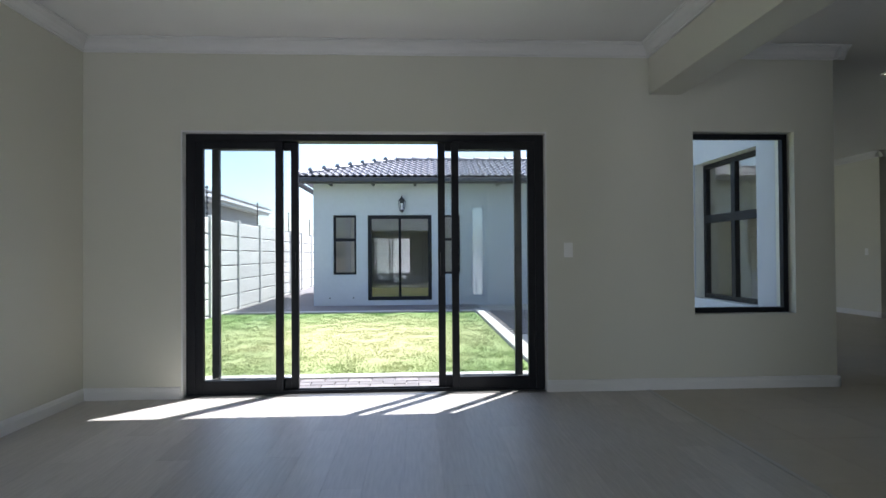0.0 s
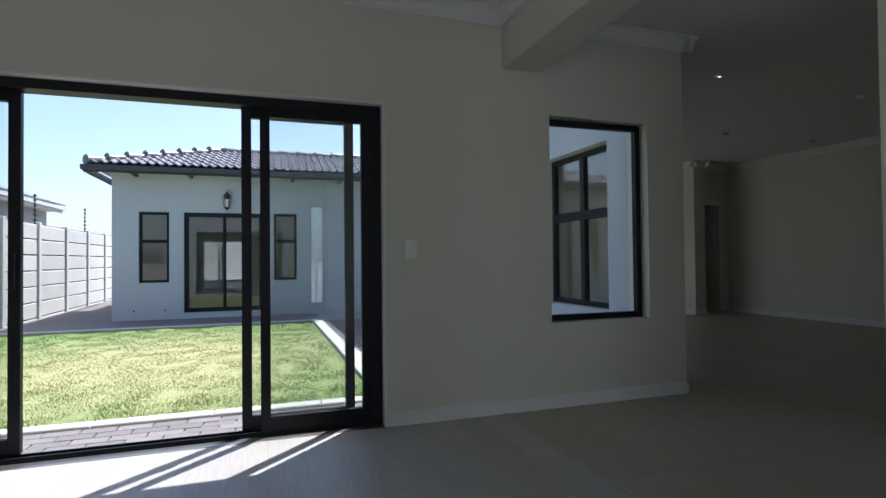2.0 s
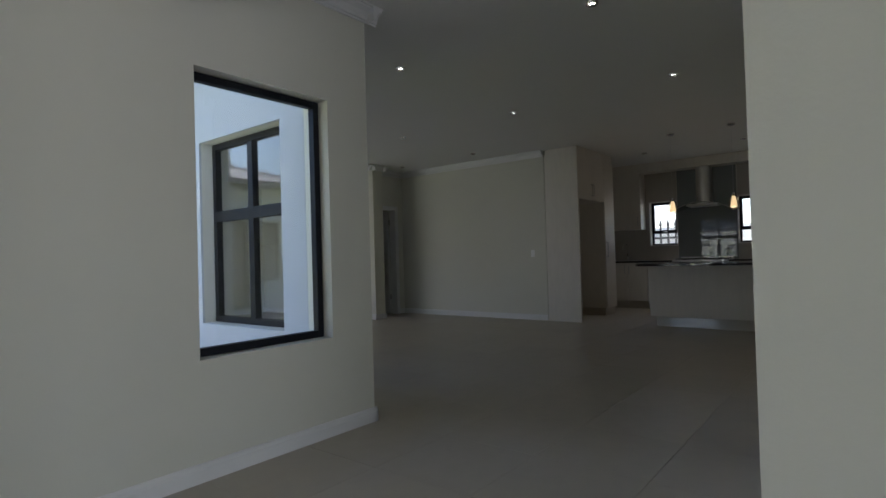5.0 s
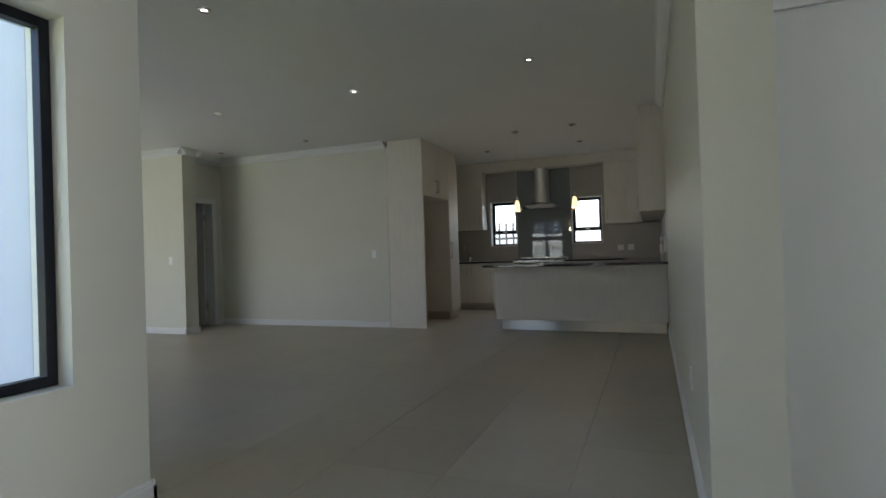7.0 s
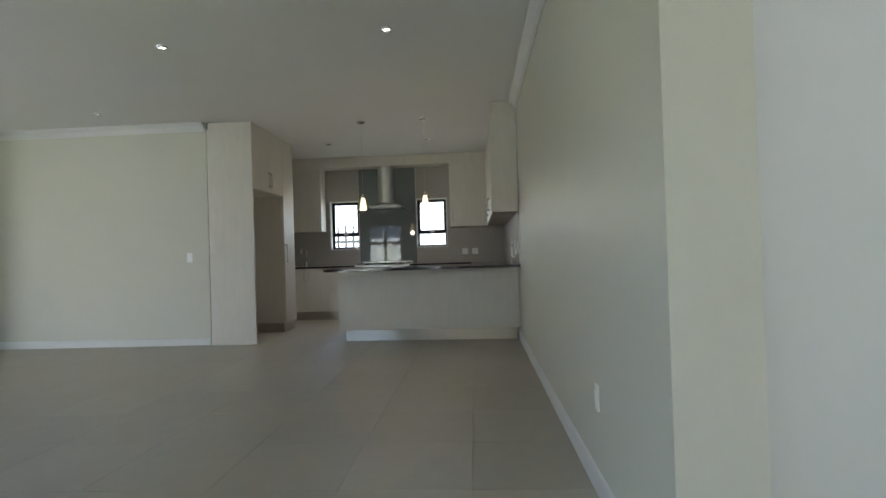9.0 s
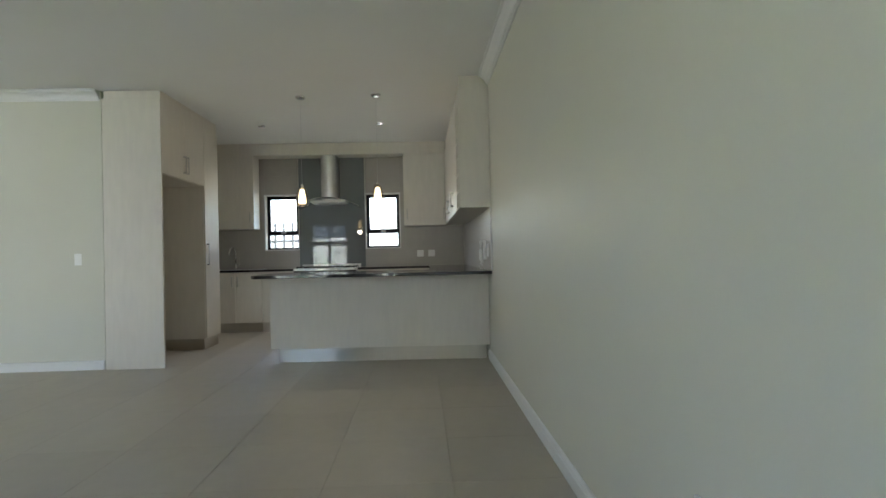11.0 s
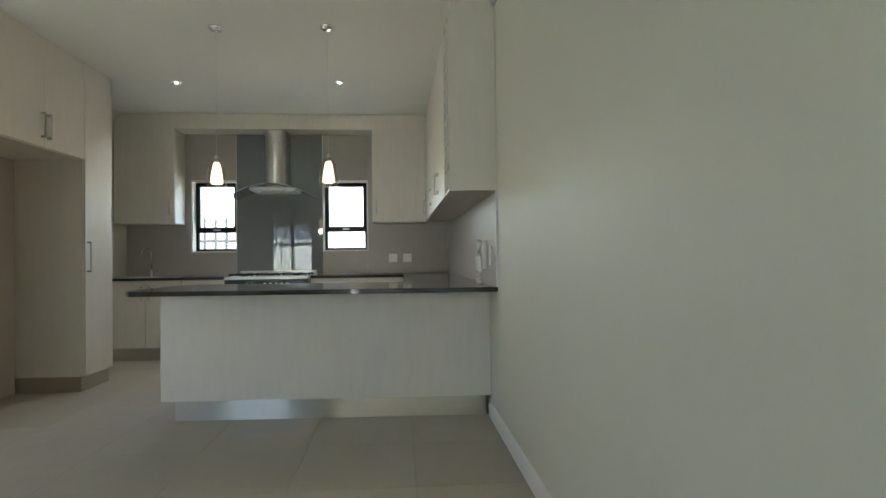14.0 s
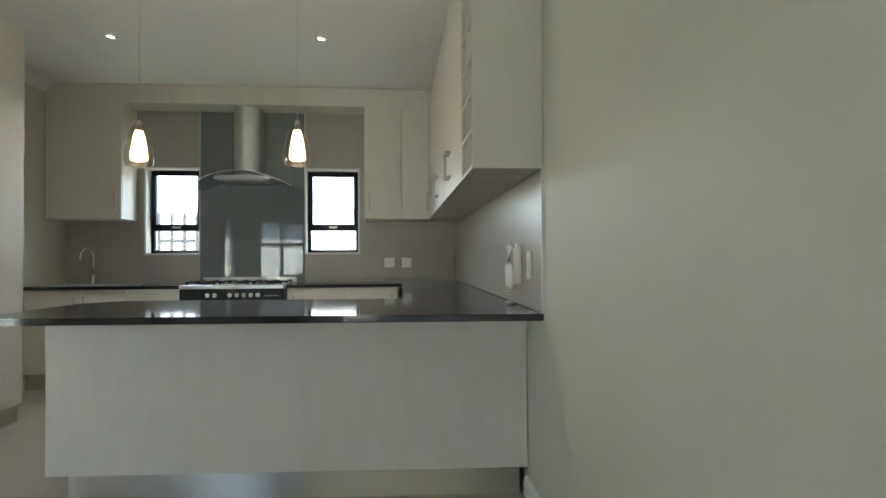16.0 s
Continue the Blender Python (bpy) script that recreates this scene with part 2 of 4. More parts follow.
def wall(name, x0, x1, y0, y1, z1, openings, mat, label):
    """A wall box with rectangular openings (a0, a1, z0, z1) along its longer side."""
    along_x = (x1 - x0) > (y1 - y0)
    a0, a1 = (x0, x1) if along_x else (y0, y1)
    cuts = sorted({a0, a1, *(v for o in openings for v in o[:2])})
    bm = bmesh.new()
    for s, e in zip(cuts, cuts[1:]):
        zs = [(-0.15, z1)]
        for o in openings:
            if o[0] <= s and e <= o[1]:
                zs = [(-0.15, o[2]), (o[3], z1)]
        for lo, hi in zs:
            if hi - lo > 0.002:
                block(bm, *((s, e, y0, y1) if along_x else (x0, x1, s, e)), lo, hi)
    bmesh.ops.remove_doubles(bm, verts=bm.verts, dist=0.0005)
    return structure(part(name, bm, mat), label, "wall")


def trim_run(bm, a, b, out, profile, z):
    """Sweep a profile of (distance from the wall, height) from a to b; out is the way off the wall."""
    a, b, out = Vector((*a, z)), Vector((*b, z)), Vector((*out, 0))
    rings = [[bm.verts.new(p + out * d + Vector((0, 0, h))) for d, h in profile] for p in (a, b)]
    n = len(profile)
    for i in range(n):
        bm.faces.new((rings[0][i], rings[0][(i + 1) % n], rings[1][(i + 1) % n], rings[1][i]))
    bm.faces.new(rings[0])
    bm.faces.new(rings[1][::-1])


SKIRT = [(0, 0), (0.018, 0), (0.018, 0.062), (0.014, 0.070), (0.014, 0.078), (0.008, 0.088), (0.0, 0.092)]
CORNICE = [(0, 0), (0, -0.098), (0.012, -0.098), (0.014, -0.086), (0.024, -0.082), (0.030, -0.062), (0.046, -0.040), (0.068, -0.026),
           (0.078, -0.020), (0.080, -0.012), (0.094, -0.010), (0.094, 0)]
CEIL = 2.78

# ---- walls ----
DOOR = (-1.855, 1.0, 0.0, 2.07)
WIN = (2.212, 3.062, 0.60, 2.088)
SIDE = (5.42, 6.56, 0.59, 2.10)
REAR, GARDEN, FRONT = (-2.50, -0.40, 0.05, 2.07), (8.70, 11.30, 0.05, 2.10), (1.27, 1.57, 0.10, 2.25)
HALL = (2.45, 3.55, 0.02, 2.12)
SLIT = (7.22, 7.50, 0.59, 2.10)
K1, K2 = (5.03, 5.54, 1.19, 2.03), (3.465, 3.99, 1.19, 2.03)
wall("wall_west", -2.84, -2.60, -3.50, 5.04, CEIL, [], PAINT, "sage-grey painted plaster wall of the living room")
wall("wall_north", -2.60, 3.40, 4.80, 5.04, CEIL, [DOOR, WIN], PAINT, "sage-grey painted wall with a sliding door and a fixed window")
wall("wall_courtyard", 3.16, 3.40, 5.04, 12.60, CEIL, [SIDE, SLIT, GARDEN], PAINT, "plastered wall between dining room and garden")
wall("wall_dining_north", 3.16, 7.67, 12.60, 12.84, CEIL, [], PAINT, "plain painted end wall of the dining room")
wall("wall_nib", 7.67, 7.91, 9.13, 12.84, CEIL, [], PAINT, "short painted wall return beside the passage door")
wall("wall_passage", 7.91, 8.80, 9.47, 9.59, CEIL, [(7.96, 8.585, 0.0, 2.04)], PAINT, "painted wall with an open bedroom door")
wall("wall_dining_east", 8.80, 9.04, 6.30, 12.84, CEIL, [], PAINT, "sage-grey painted wall beside the tall kitchen units")
wall("wall_room_back", 7.91, 8.80, 12.60, 12.84, CEIL, [], PAINT, "plain wall of the dark room behind the door")
wall("wall_kitchen_north", 9.04, 11.99, 6.30, 6.54, CEIL, [], PAINT, "painted kitchen wall behind the tall units")
wall("wall_kitchen_east", 11.75, 11.99, 2.216, 6.30, CEIL, [K1, K2], PAINT, "kitchen wall with two small windows")
wall("wall_kitchen_south", 3.70, 11.75, 2.216, 2.456, CEIL, [], PAINT, "long sage-grey painted wall leading to the kitchen")
wall("wall_divide", 1.64, 1.92, -3.50, 2.282, CEIL, [], PAINT, "painted wall between living room and entrance hall")
wall("wall_hall_east", 4.15, 4.39, -3.50, 2.216, CEIL, [], PAINT, "painted wall of the hall behind the pier")
wall("wall_south", -2.84, 6.04, -3.74, -3.50, CEIL, [REAR, FRONT, HALL], PAINT, "plain painted wall closing the living room")

bm = bmesh.new()
for dims in ((-2.84, 3.16, -3.74, 5.04), (3.16, 9.04, -3.74, 12.84), (9.04, 11.99, 2.216, 6.54)):
    block(bm, *dims, CEIL, CEIL + 0.22)
structure(part("ceiling", bm, WHITE), "white painted flat plasterboard ceiling", "ceiling")
structure(boxpart("ceiling_beam", (1.85, 2.12, 2.284, 4.80, 2.385, CEIL), PAINT, bevel=0.004), "painted downstand beam across the living room ceiling", "beam")

bm = bmesh.new()
for a, b, out in (((-2.60, 4.80), (1.85, 4.80), (0, -1)), ((-2.60, -3.5), (-2.60, 4.80), (1, 0)), ((1.85, 2.276), (1.85, 4.80), (-1, 0)),
                  ((2.12, 4.80), (3.494, 4.80), (0, -1)), ((3.40, 4.706), (3.40, 12.6), (1, 0)), ((7.67, 9.036), (7.67, 12.6), (-1, 0)),
                  ((7.576, 9.13), (8.004, 9.13), (0, -1)), ((7.91, 9.036), (7.91, 9.47), (1, 0)), ((7.91, 9.47), (8.80, 9.47), (0, -1)),
                  ((8.80, 6.31), (8.80, 9.47), (-1, 0)), ((3.606, 2.456), (8.44, 2.456), (0, 1)), ((3.70, 2.216), (3.70, 2.55), (-1, 0)),
                  ((4.15, -3.5), (4.15, 2.216), (-1, 0)), ((2.12, 2.276), (2.12, 4.80), (1, 0)), ((9.04, 6.30), (11.75, 6.30), (0, -1)),
                  ((1.64, -3.5), (1.64, 2.376), (-1, 0)), ((1.546, 2.282), (2.014, 2.282), (0, 1)), ((1.92, -3.5), (1.92, 2.376), (1, 0))):
    trim_run(bm, a, b, out, CORNICE, CEIL - 0.001)
structure(part("cornice", bm, TRIM), "white moulded plaster cornice", "cornice")
bm = bmesh.new()
for a, b, out in (((-2.60, 4.80), (-1.862, 4.80), (0, -1)), ((1.0, 4.80), (3.418, 4.80), (0, -1)), ((-2.60, -3.5), (-2.60, 4.80), (1, 0)),
                  ((3.40, 4.782), (3.40, 12.6), (1, 0)), ((7.67, 9.112), (7.67, 12.6), (-1, 0)), ((7.652, 9.13), (7.928, 9.13), (0, -1)),
                  ((7.91, 9.112), (7.91, 9.47), (1, 0)), ((8.65, 9.47), (8.80, 9.47), (0, -1)), ((8.80, 6.305), (8.80, 9.47), (-1, 0)),
                  ((3.682, 2.456), (8.76, 2.456), (0, 1)), ((3.70, 2.216), (3.70, 2.474), (-1, 0)), ((4.15, -3.5), (4.15, 1.26), (-1, 0)),
                  ((1.64, -3.5), (1.64, 2.300), (-1, 0)), ((1.622, 2.282), (1.938, 2.282), (0, 1)), ((1.92, -3.5), (1.92, 2.300), (1, 0))):
    trim_run(bm, a, b, out, SKIRT, 0.0)
structure(part("baseboard", bm, TRIM), "white moulded timber skirting board", "skirting")

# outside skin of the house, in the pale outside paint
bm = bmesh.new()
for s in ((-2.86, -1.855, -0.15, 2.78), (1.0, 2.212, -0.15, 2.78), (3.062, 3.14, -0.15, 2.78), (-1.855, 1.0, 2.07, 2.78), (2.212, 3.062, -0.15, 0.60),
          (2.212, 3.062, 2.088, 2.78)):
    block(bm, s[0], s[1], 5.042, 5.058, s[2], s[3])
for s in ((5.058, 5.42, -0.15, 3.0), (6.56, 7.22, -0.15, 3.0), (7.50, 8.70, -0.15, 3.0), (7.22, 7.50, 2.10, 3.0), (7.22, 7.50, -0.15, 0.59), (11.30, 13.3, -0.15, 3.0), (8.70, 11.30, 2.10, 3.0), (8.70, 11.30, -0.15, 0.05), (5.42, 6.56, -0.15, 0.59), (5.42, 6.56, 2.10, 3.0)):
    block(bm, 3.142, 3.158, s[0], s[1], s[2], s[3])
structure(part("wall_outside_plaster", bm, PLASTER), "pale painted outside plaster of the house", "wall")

# ---- floors ----
bm = bmesh.new()
block(bm, -2.84, 3.16, -3.74, 5.04, -0.16, -0.012)
block(bm, 3.16, 11.99, -3.74, 12.84, -0.16, -0.012)
structure(part("floor_base", bm, GROUT), "screed under the floor finish", "floor")

# ---- doors and windows of the living room ----


def frame_part(name, parent, x0, x1, z0, z1, y0, y1, w, mat=BLACK, wt=None, wb=None, label=""):
    """An upright rectangular frame in the plane y; w: width of the members."""
    wt, wb = wt or w, wb or w
    bm = bmesh.new()
    for d in ((x0, x0 + w, z0, z1), (x1 - w, x1, z0, z1), (x0 + w, x1 - w, z1 - wt, z1), (x0 + w, x1 - w, z0, z0 + wb)):
        block(bm, d[0], d[1], y0, y1, d[2], d[3], 0.003)
    return part(name, bm, mat, parent, label)


def pane(parent, x0, x1, z0, z1, y, name="pane"):
    ob = boxpart(name, (x0, x1, y - 0.003, y + 0.003, z0, z1), CLEAR, parent)
    ob.visible_shadow = False
    return ob


d = structure(new("door_1"), "black aluminium four-panel glass sliding door, half open", "sliding door")
bm = bmesh.new()
for b in ((-1.852, -1.78, 0.0, 2.067), (0.925, 0.997, 0.0, 2.067), (-1.78, 0.925, 2.012, 2.067)):
    block(bm, b[0], b[1], 4.862, 4.985, b[2], b[3], 0.003)
for y in (4.875, 4.935):
    block(bm, -1.78, 0.925, y - 0.006, y + 0.006, 0.014, 0.03)
block(bm, -1.78, 0.925, 4.862, 4.985, 0.0, 0.014)
part("door_frame", bm, BLACK, d)
for nm, x0, x1, y in (("fixed_panel", -1.78, -1.100, 4.868), ("fixed_panel", 0.246, 0.925, 4.868), ("sliding_panel", -1.674, -0.990, 4.925), ("sliding_panel", 0.138, 0.826, 4.925)):
    f = frame_part(nm, d, x0, x1, 0.03, 2.012, y, y + 0.042, 0.058, wt=0.062, wb=0.085)
    pane(f, x0 + 0.05, x1 - 0.05, 0.10, 1.96, y + 0.02)
    if nm == "sliding_panel":
        hx = x1 - 0.03 if x0 < -1 else x0 + 0.03
        boxpart("pull_handle", (hx - 0.012, hx + 0.012, y - 0.028, y, 0.92, 1.12), BLACK, f, bevel=0.004)
bm = bmesh.new()
for b in ((-1.862, -1.850, 0.0, 2.066), (0.995, 1.007, 0.0, 2.066), (-1.862, 1.007, 2.066, 2.078)):
    block(bm, b[0], b[1], 4.797, 4.861, b[2], b[3])
structure(part("door_reveal", bm, TRIM), "white painted reveal round the sliding door", "trim")
bm = bmesh.new()
block(bm, -1.855, 1.0, 4.78, 4.86, -0.011, 0.004)
structure(part("door_threshold", bm, NICKEL), "thin metal threshold strip under the sliding door", "threshold")

w = structure(new("window_1"), "black aluminium framed fixed window beside the sliding door", "window")
frame_part("window_frame", w, WIN[0] + 0.002, WIN[1] - 0.002, WIN[2] + 0.002, WIN[3] - 0.002, 4.885, 4.935, 0.042)
pane(w, WIN[0] + 0.035, WIN[1] - 0.035, WIN[2] + 0.035, WIN[3] - 0.035, 4.91)

# the four-light window in the courtyard wall
w = structure(new("window_2"), "black framed four-pane window in the garden wall", "window")
bm = bmesh.new()
y0, y1, z0, z1 = SIDE[0] + 0.002, SIDE[1] - 0.002, SIDE[2] + 0.002, SIDE[3] - 0.002
ym, zm = (y0 + y1) / 2, 1.48
for b in ((y0, y0 + 0.05, z0, z1), (y1 - 0.05, y1, z0, z1), (y0 + 0.05, y1 - 0.05, z1 - 0.05, z1), (y0 + 0.05, y1 - 0.05, z0, z0 + 0.05),
          (ym - 0.035, ym + 0.035, z0 + 0.05, z1 - 0.05), (y0 + 0.05, ym - 0.035, zm - 0.045, zm + 0.045), (ym + 0.035, y1 - 0.05, zm - 0.045, zm + 0.045)):
    block(bm, 3.255, 3.31, b[0], b[1], b[2], b[3], 0.003)
part("window_frame", bm, BLACK, w)
for a, b in ((y0 + 0.045, ym - 0.03), (ym + 0.03, y1 - 0.045)):
    for c, e in ((z0 + 0.045, zm - 0.04), (zm + 0.04, z1 - 0.045)):
        p = boxpart("pane", (3.280, 3.286, a, b, c, e), CLEAR, w)
        p.visible_shadow = False


# windows and doors on the far sides of the rooms
w = structure(new("window_5"), "black framed glass doors to the garden from the dining room", "window")
bm = bmesh.new()
for b in ((8.702, 8.76, 0.052, 2.098), (11.24, 11.298, 0.052, 2.098), (8.76, 11.24, 2.04, 2.098), (8.76, 11.24, 0.052, 0.11), (9.97, 10.03, 0.11, 2.04)):
    block(bm, 3.20, 3.25, b[0], b[1], b[2], b[3], 0.003)
part("window_frame", bm, BLACK, w)
for a, b in ((8.755, 9.975), (10.025, 11.245)):
    p = boxpart("pane", (3.222, 3.228, a, b, 0.105, 2.045), CLEAR, w)
    p.visible_shadow = False
w = structure(new("window_8"), "narrow black framed window in the garden wall", "window")
bm = bmesh.new()
for b in ((7.222, 7.25, 0.592, 2.098), (7.47, 7.498, 0.592, 2.098), (7.25, 7.47, 2.07, 2.098), (7.25, 7.47, 0.592, 0.62)):
    block(bm, 3.26, 3.30, b[0], b[1], b[2], b[3], 0.003)
part("window_frame", bm, BLACK, w)
p = boxpart("pane", (3.277, 3.283, 7.245, 7.475, 0.615, 2.075), CLEAR, w)
p.visible_shadow = False
w = structure(new("window_6"), "black framed glass doors in the living room end wall", "window")
frame_part("window_frame", w, -2.498, -0.402, 0.052, 2.068, -3.70, -3.65, 0.058)
w = structure(new("door_4"), "black framed glass entrance door at the end of the hall", "door")
frame_part("door_frame", w, 2.452, 3.548, 0.022, 2.118, -3.70, -3.65, 0.058)
w = structure(new("window_7"), "tall narrow sidelight window in the living room end wall", "window")
frame_part("window_frame", w, 1.272, 1.568, 0.102, 2.248, -3.66, -3.61, 0.03)
pane(w, 1.30, 1.54, 0.13, 2.22, -3.635)

# ---- kitchen windows ----
def kitchen_window(name, k):
    w = structure(new(name), "small black framed kitchen window with a top-hung sash", "window")
    bm = bmesh.new()
    y0, y1, z0, z1 = k[0] + 0.002, k[1] - 0.002, k[2] + 0.002, k[3] - 0.002
    zm = z0 + 0.26
    for b in ((y0, y0 + 0.032, z0, z1), (y1 - 0.032, y1, z0, z1), (y0 + 0.032, y1 - 0.032, z1 - 0.032, z1), (y0 + 0.032, y1 - 0.032, z0, z0 + 0.03)):
        block(bm, 11.85, 11.90, b[0], b[1], b[2], b[3], 0.003)
    part("window_frame", bm, BLACK, w)
    bm = bmesh.new()
    for b in ((y0 + 0.033, y0 + 0.052, zm, z1 - 0.033), (y1 - 0.052, y1 - 0.033, zm, z1 - 0.033), (y0 + 0.052, y1 - 0.052, z1 - 0.052, z1 - 0.033),
              (y0 + 0.033, y1 - 0.033, zm - 0.035, zm + 0.03)):
        block(bm, 11.835, 11.885, b[0], b[1], b[2], b[3], 0.003)
    s = part("sash", bm, BLACK, w)
    boxpart("sash_handle", (11.815, 11.835, (y0 + y1) / 2 - 0.04, (y0 + y1) / 2 + 0.04, zm - 0.01, zm + 0.008), NICKEL, s, bevel=0.003)
    for a, b in ((z0 + 0.028, zm - 0.033), (zm + 0.028, z1 - 0.06)):
        p = boxpart("pane", (11.866, 11.872, y0 + 0.03, y1 - 0.03, a, b), CLEAR, w)
        p.visible_shadow = False
    bm = bmesh.new()
    for b in ((y0 - 0.018, y0, z0 - 0.018, z1 + 0.018), (y1, y1 + 0.018, z0 - 0.018, z1 + 0.018), (y0, y1, z1, z1 + 0.018), (y0, y1, z0 - 0.018, z0)):
        block(bm, 11.738, 11.747, b[0], b[1], b[2], b[3])
    part("tile_trim", bm, TRIM, w)


kitchen_window("window_3", K1)
kitchen_window("window_4", K2)

# ---- interior door ----
d = structure(new("door_2"), "white panelled inside door standing open into a dark room", "door")
bm = bmesh.new()
for b in ((7.915, 7.985, 0, 2.03), (8.57, 8.65, 0, 2.105), (7.985, 8.57, 2.03, 2.105)):
    block(bm, b[0], b[1], 9.450, 9.61, b[2], b[3], 0.004)
part("door_frame", bm, TRIM, d)
leaf = boxpart("leaf", (8.527, 8.567, 9.615, 10.26, 0.01, 2.02), TRIM, d, bevel=0.003)
for z in (0.28, 1.75):
    boxpart("hinge", (8.537, 8.571, 9.595, 9.614, z, z + 0.10), NICKEL, d)
boxpart("lever_handle", (8.482, 8.527, 10.10, 10.22, 1.00, 1.02), NICKEL, leaf, bevel=0.004)


d = structure(new("door_3"), "plain white painted flush door in the hall wall", "door")
bm = bmesh.new()
for b in ((1.27, 1.33, 0.0, 2.09), (2.15, 2.21, 0.0, 2.09), (1.33, 2.15, 2.03, 2.09)):
    block(bm, 4.128, 4.149, b[0], b[1], b[2], b[3], 0.003)
part("door_frame", bm, TRIM, d)
leaf = boxpart("leaf", (4.138, 4.1485, 1.332, 2.148, 0.008, 2.028), DOORPAINT, d, bevel=0.002)
boxpart("lever_handle", (4.085, 4.137, 1.39, 1.50, 1.0, 1.02), NICKEL, leaf, bevel=0.004)

# ---- switches and sockets ----
def wall_plate(name, label, at, turn, holes, w=0.072, h=0.118, group=""):
    """A plate on a wall; it faces its own -y."""
    t = thing(name, label, "socket" if "socket" in name else "switch", at, group, turn)
    boxpart("plate", (-w / 2, w / 2, -0.009, 0.001, -h / 2, h / 2), PLASTIC, t, bevel=0.003)
    for x, z, a, b, dark in holes:
        boxpart("socket_hole" if dark else "rocker", (x - a / 2, x + a / 2, -0.0105 if dark else -0.0125, -0.008, z - b / 2, z + b / 2), GUTTER if dark else PLASTIC, t)
    return t


rockers = [(0.0, 0.02, 0.03, 0.05, False), (0.0, -0.03, 0.03, 0.03, False)]
wall_plate("light_switch", "white plastic light switch plate beside the sliding door", (1.178, 4.80, 1.13), 0, rockers)
wall_plate("light_switch", "white plastic light switch on the dining wall", (8.80, 6.55, 1.10), 90, rockers)
wall_plate("light_switch", "white plastic light switch on the short wall return", (7.67, 9.41, 1.10), 90, rockers)
pins = [(-0.018, 0.018, 0.008, 0.008, True), (0.018, 0.018, 0.008, 0.008, True), (0.0, 0.034, 0.009, 0.009, True), (0.022, -0.026, 0.02, 0.03, False), (-0.016, -0.024, 0.006, 0.006, True),
        (-0.004, -0.024, 0.006, 0.006, True)]
wall_plate("wall_socket", "white narrow socket outlet low on the painted wall", (4.60, 2.456, 0.41), 180, [(0.0, 0.0, 0.024, 0.06, False)], 0.052, 0.112)
wall_plate("wall_socket", "white three-pin socket outlet on the kitchen wall tiles", (11.738, 2.975, 1.085), 90, pins, 0.104, 0.104)
wall_plate("isolator_switch", "white isolator switch plate on the kitchen wall tiles", (11.738, 3.150, 1.085), 90, [(0.0, 0.012, 0.026, 0.03, False), (0.0, 0.018, 0.012, 0.006, True)], 0.104, 0.104)


# ---- ceiling lights ----
def downlight(x, y):
    t = thing("downlight", "small round recessed ceiling spotlight, switched on", "downlight", (x, y, CEIL), "ceiling spotlights")
    bm = bmesh.new()
    lathe(bm, [(0.024, -0.001), (0.030, -0.012), (0.036, -0.015), (0.044, -0.010), (0.047, 0.0)], (0, 0, 0))
    part("trim_ring", bm, CHROME, t, smooth=True)
    bm = bmesh.new()
    rod(bm, (0, 0, -0.001), (0, 0, -0.003), 0.022, sides=20)
    part("lamp", bm, GLOW, t)
    return t


first = downlight(4.40, 5.39)
for x, y in ((4.37, 3.59), (6.42, 5.43), (6.32, 3.59), (6.44, 7.24), (8.15, 7.25), (8.25, 8.93), (10.34, 5.165), (10.27, 3.63)):
    copy_thing(first, pose(x, y, CEIL))


def pendant(x, y):
    t = thing("pendant_light", "hanging glass pendant light with an opal inner shade, lit", "pendant lamp", (x, y, CEIL), "pendant lights over the counter")
    bm = bmesh.new()
    lathe(bm, [(0.0, -0.026), (0.030, -0.026), (0.048, -0.020), (0.055, -0.006), (0.055, -0.0005)], (0, 0, 0))
    part("ceiling_cup", bm, CHROME, t, smooth=True)
    bm = bmesh.new()
    rod(bm, (0, 0, -0.026), (0, 0, -0.94), 0.0013, sides=8)
    part("cable", bm, FASCIA, t)
    bm = bmesh.new()
    rod(bm, (0, 0, -0.935), (0, 0, -0.985), 0.012, 0.02, sides=16)
    part("lamp_holder", bm, CHROME, t)
    bm = bmesh.new()
    lathe(bm, [(0.020, -0.955), (0.036, -0.972), (0.052, -1.01), (0.064, -1.065), (0.070, -1.11), (0.068, -1.145), (0.058, -1.168)], (0, 0, 0))
    part("outer_glass", bm, LAMPGLASS, t, smooth=True)
    bm = bmesh.new()
    lathe(bm, [(0.0, -0.980), (0.016, -0.980), (0.027, -1.01), (0.036, -1.065), (0.042, -1.11), (0.040, -1.135), (0.028, -1.140), (0.0, -1.140)], (0, 0, 0))
    part("shade", bm, OPAL, t, "warm glowing opal shade", smooth=True)
    return t


first = pendant(9.075, 4.385)
copy_thing(first, pose(9.02, 3.58, CEIL))


for x, y in ((9.075, 4.385), (9.02, 3.58)):
    bulb = new("pendant_bulb", bpy.data.lights.new("pendant_bulb", "POINT"))
    bulb.data.energy, bulb.data.color, bulb.data.shadow_soft_size = 0.35, (1.0, 0.82, 0.58), 0.05
    bulb.location = (x, y, CEIL - 1.23)
for x, y in ((10.34, 5.165), (10.27, 3.63)):
    spot = new("downlight_beam", bpy.data.lights.new("downlight_beam", "SPOT"))
    spot.data.energy, spot.data.color, spot.data.spot_size, spot.data.spot_blend, spot.data.shadow_soft_size = 1.8, (1.0, 0.95, 0.87), radians(100), 0.8, 0.03
    spot.location = (x, y, CEIL - 0.02)

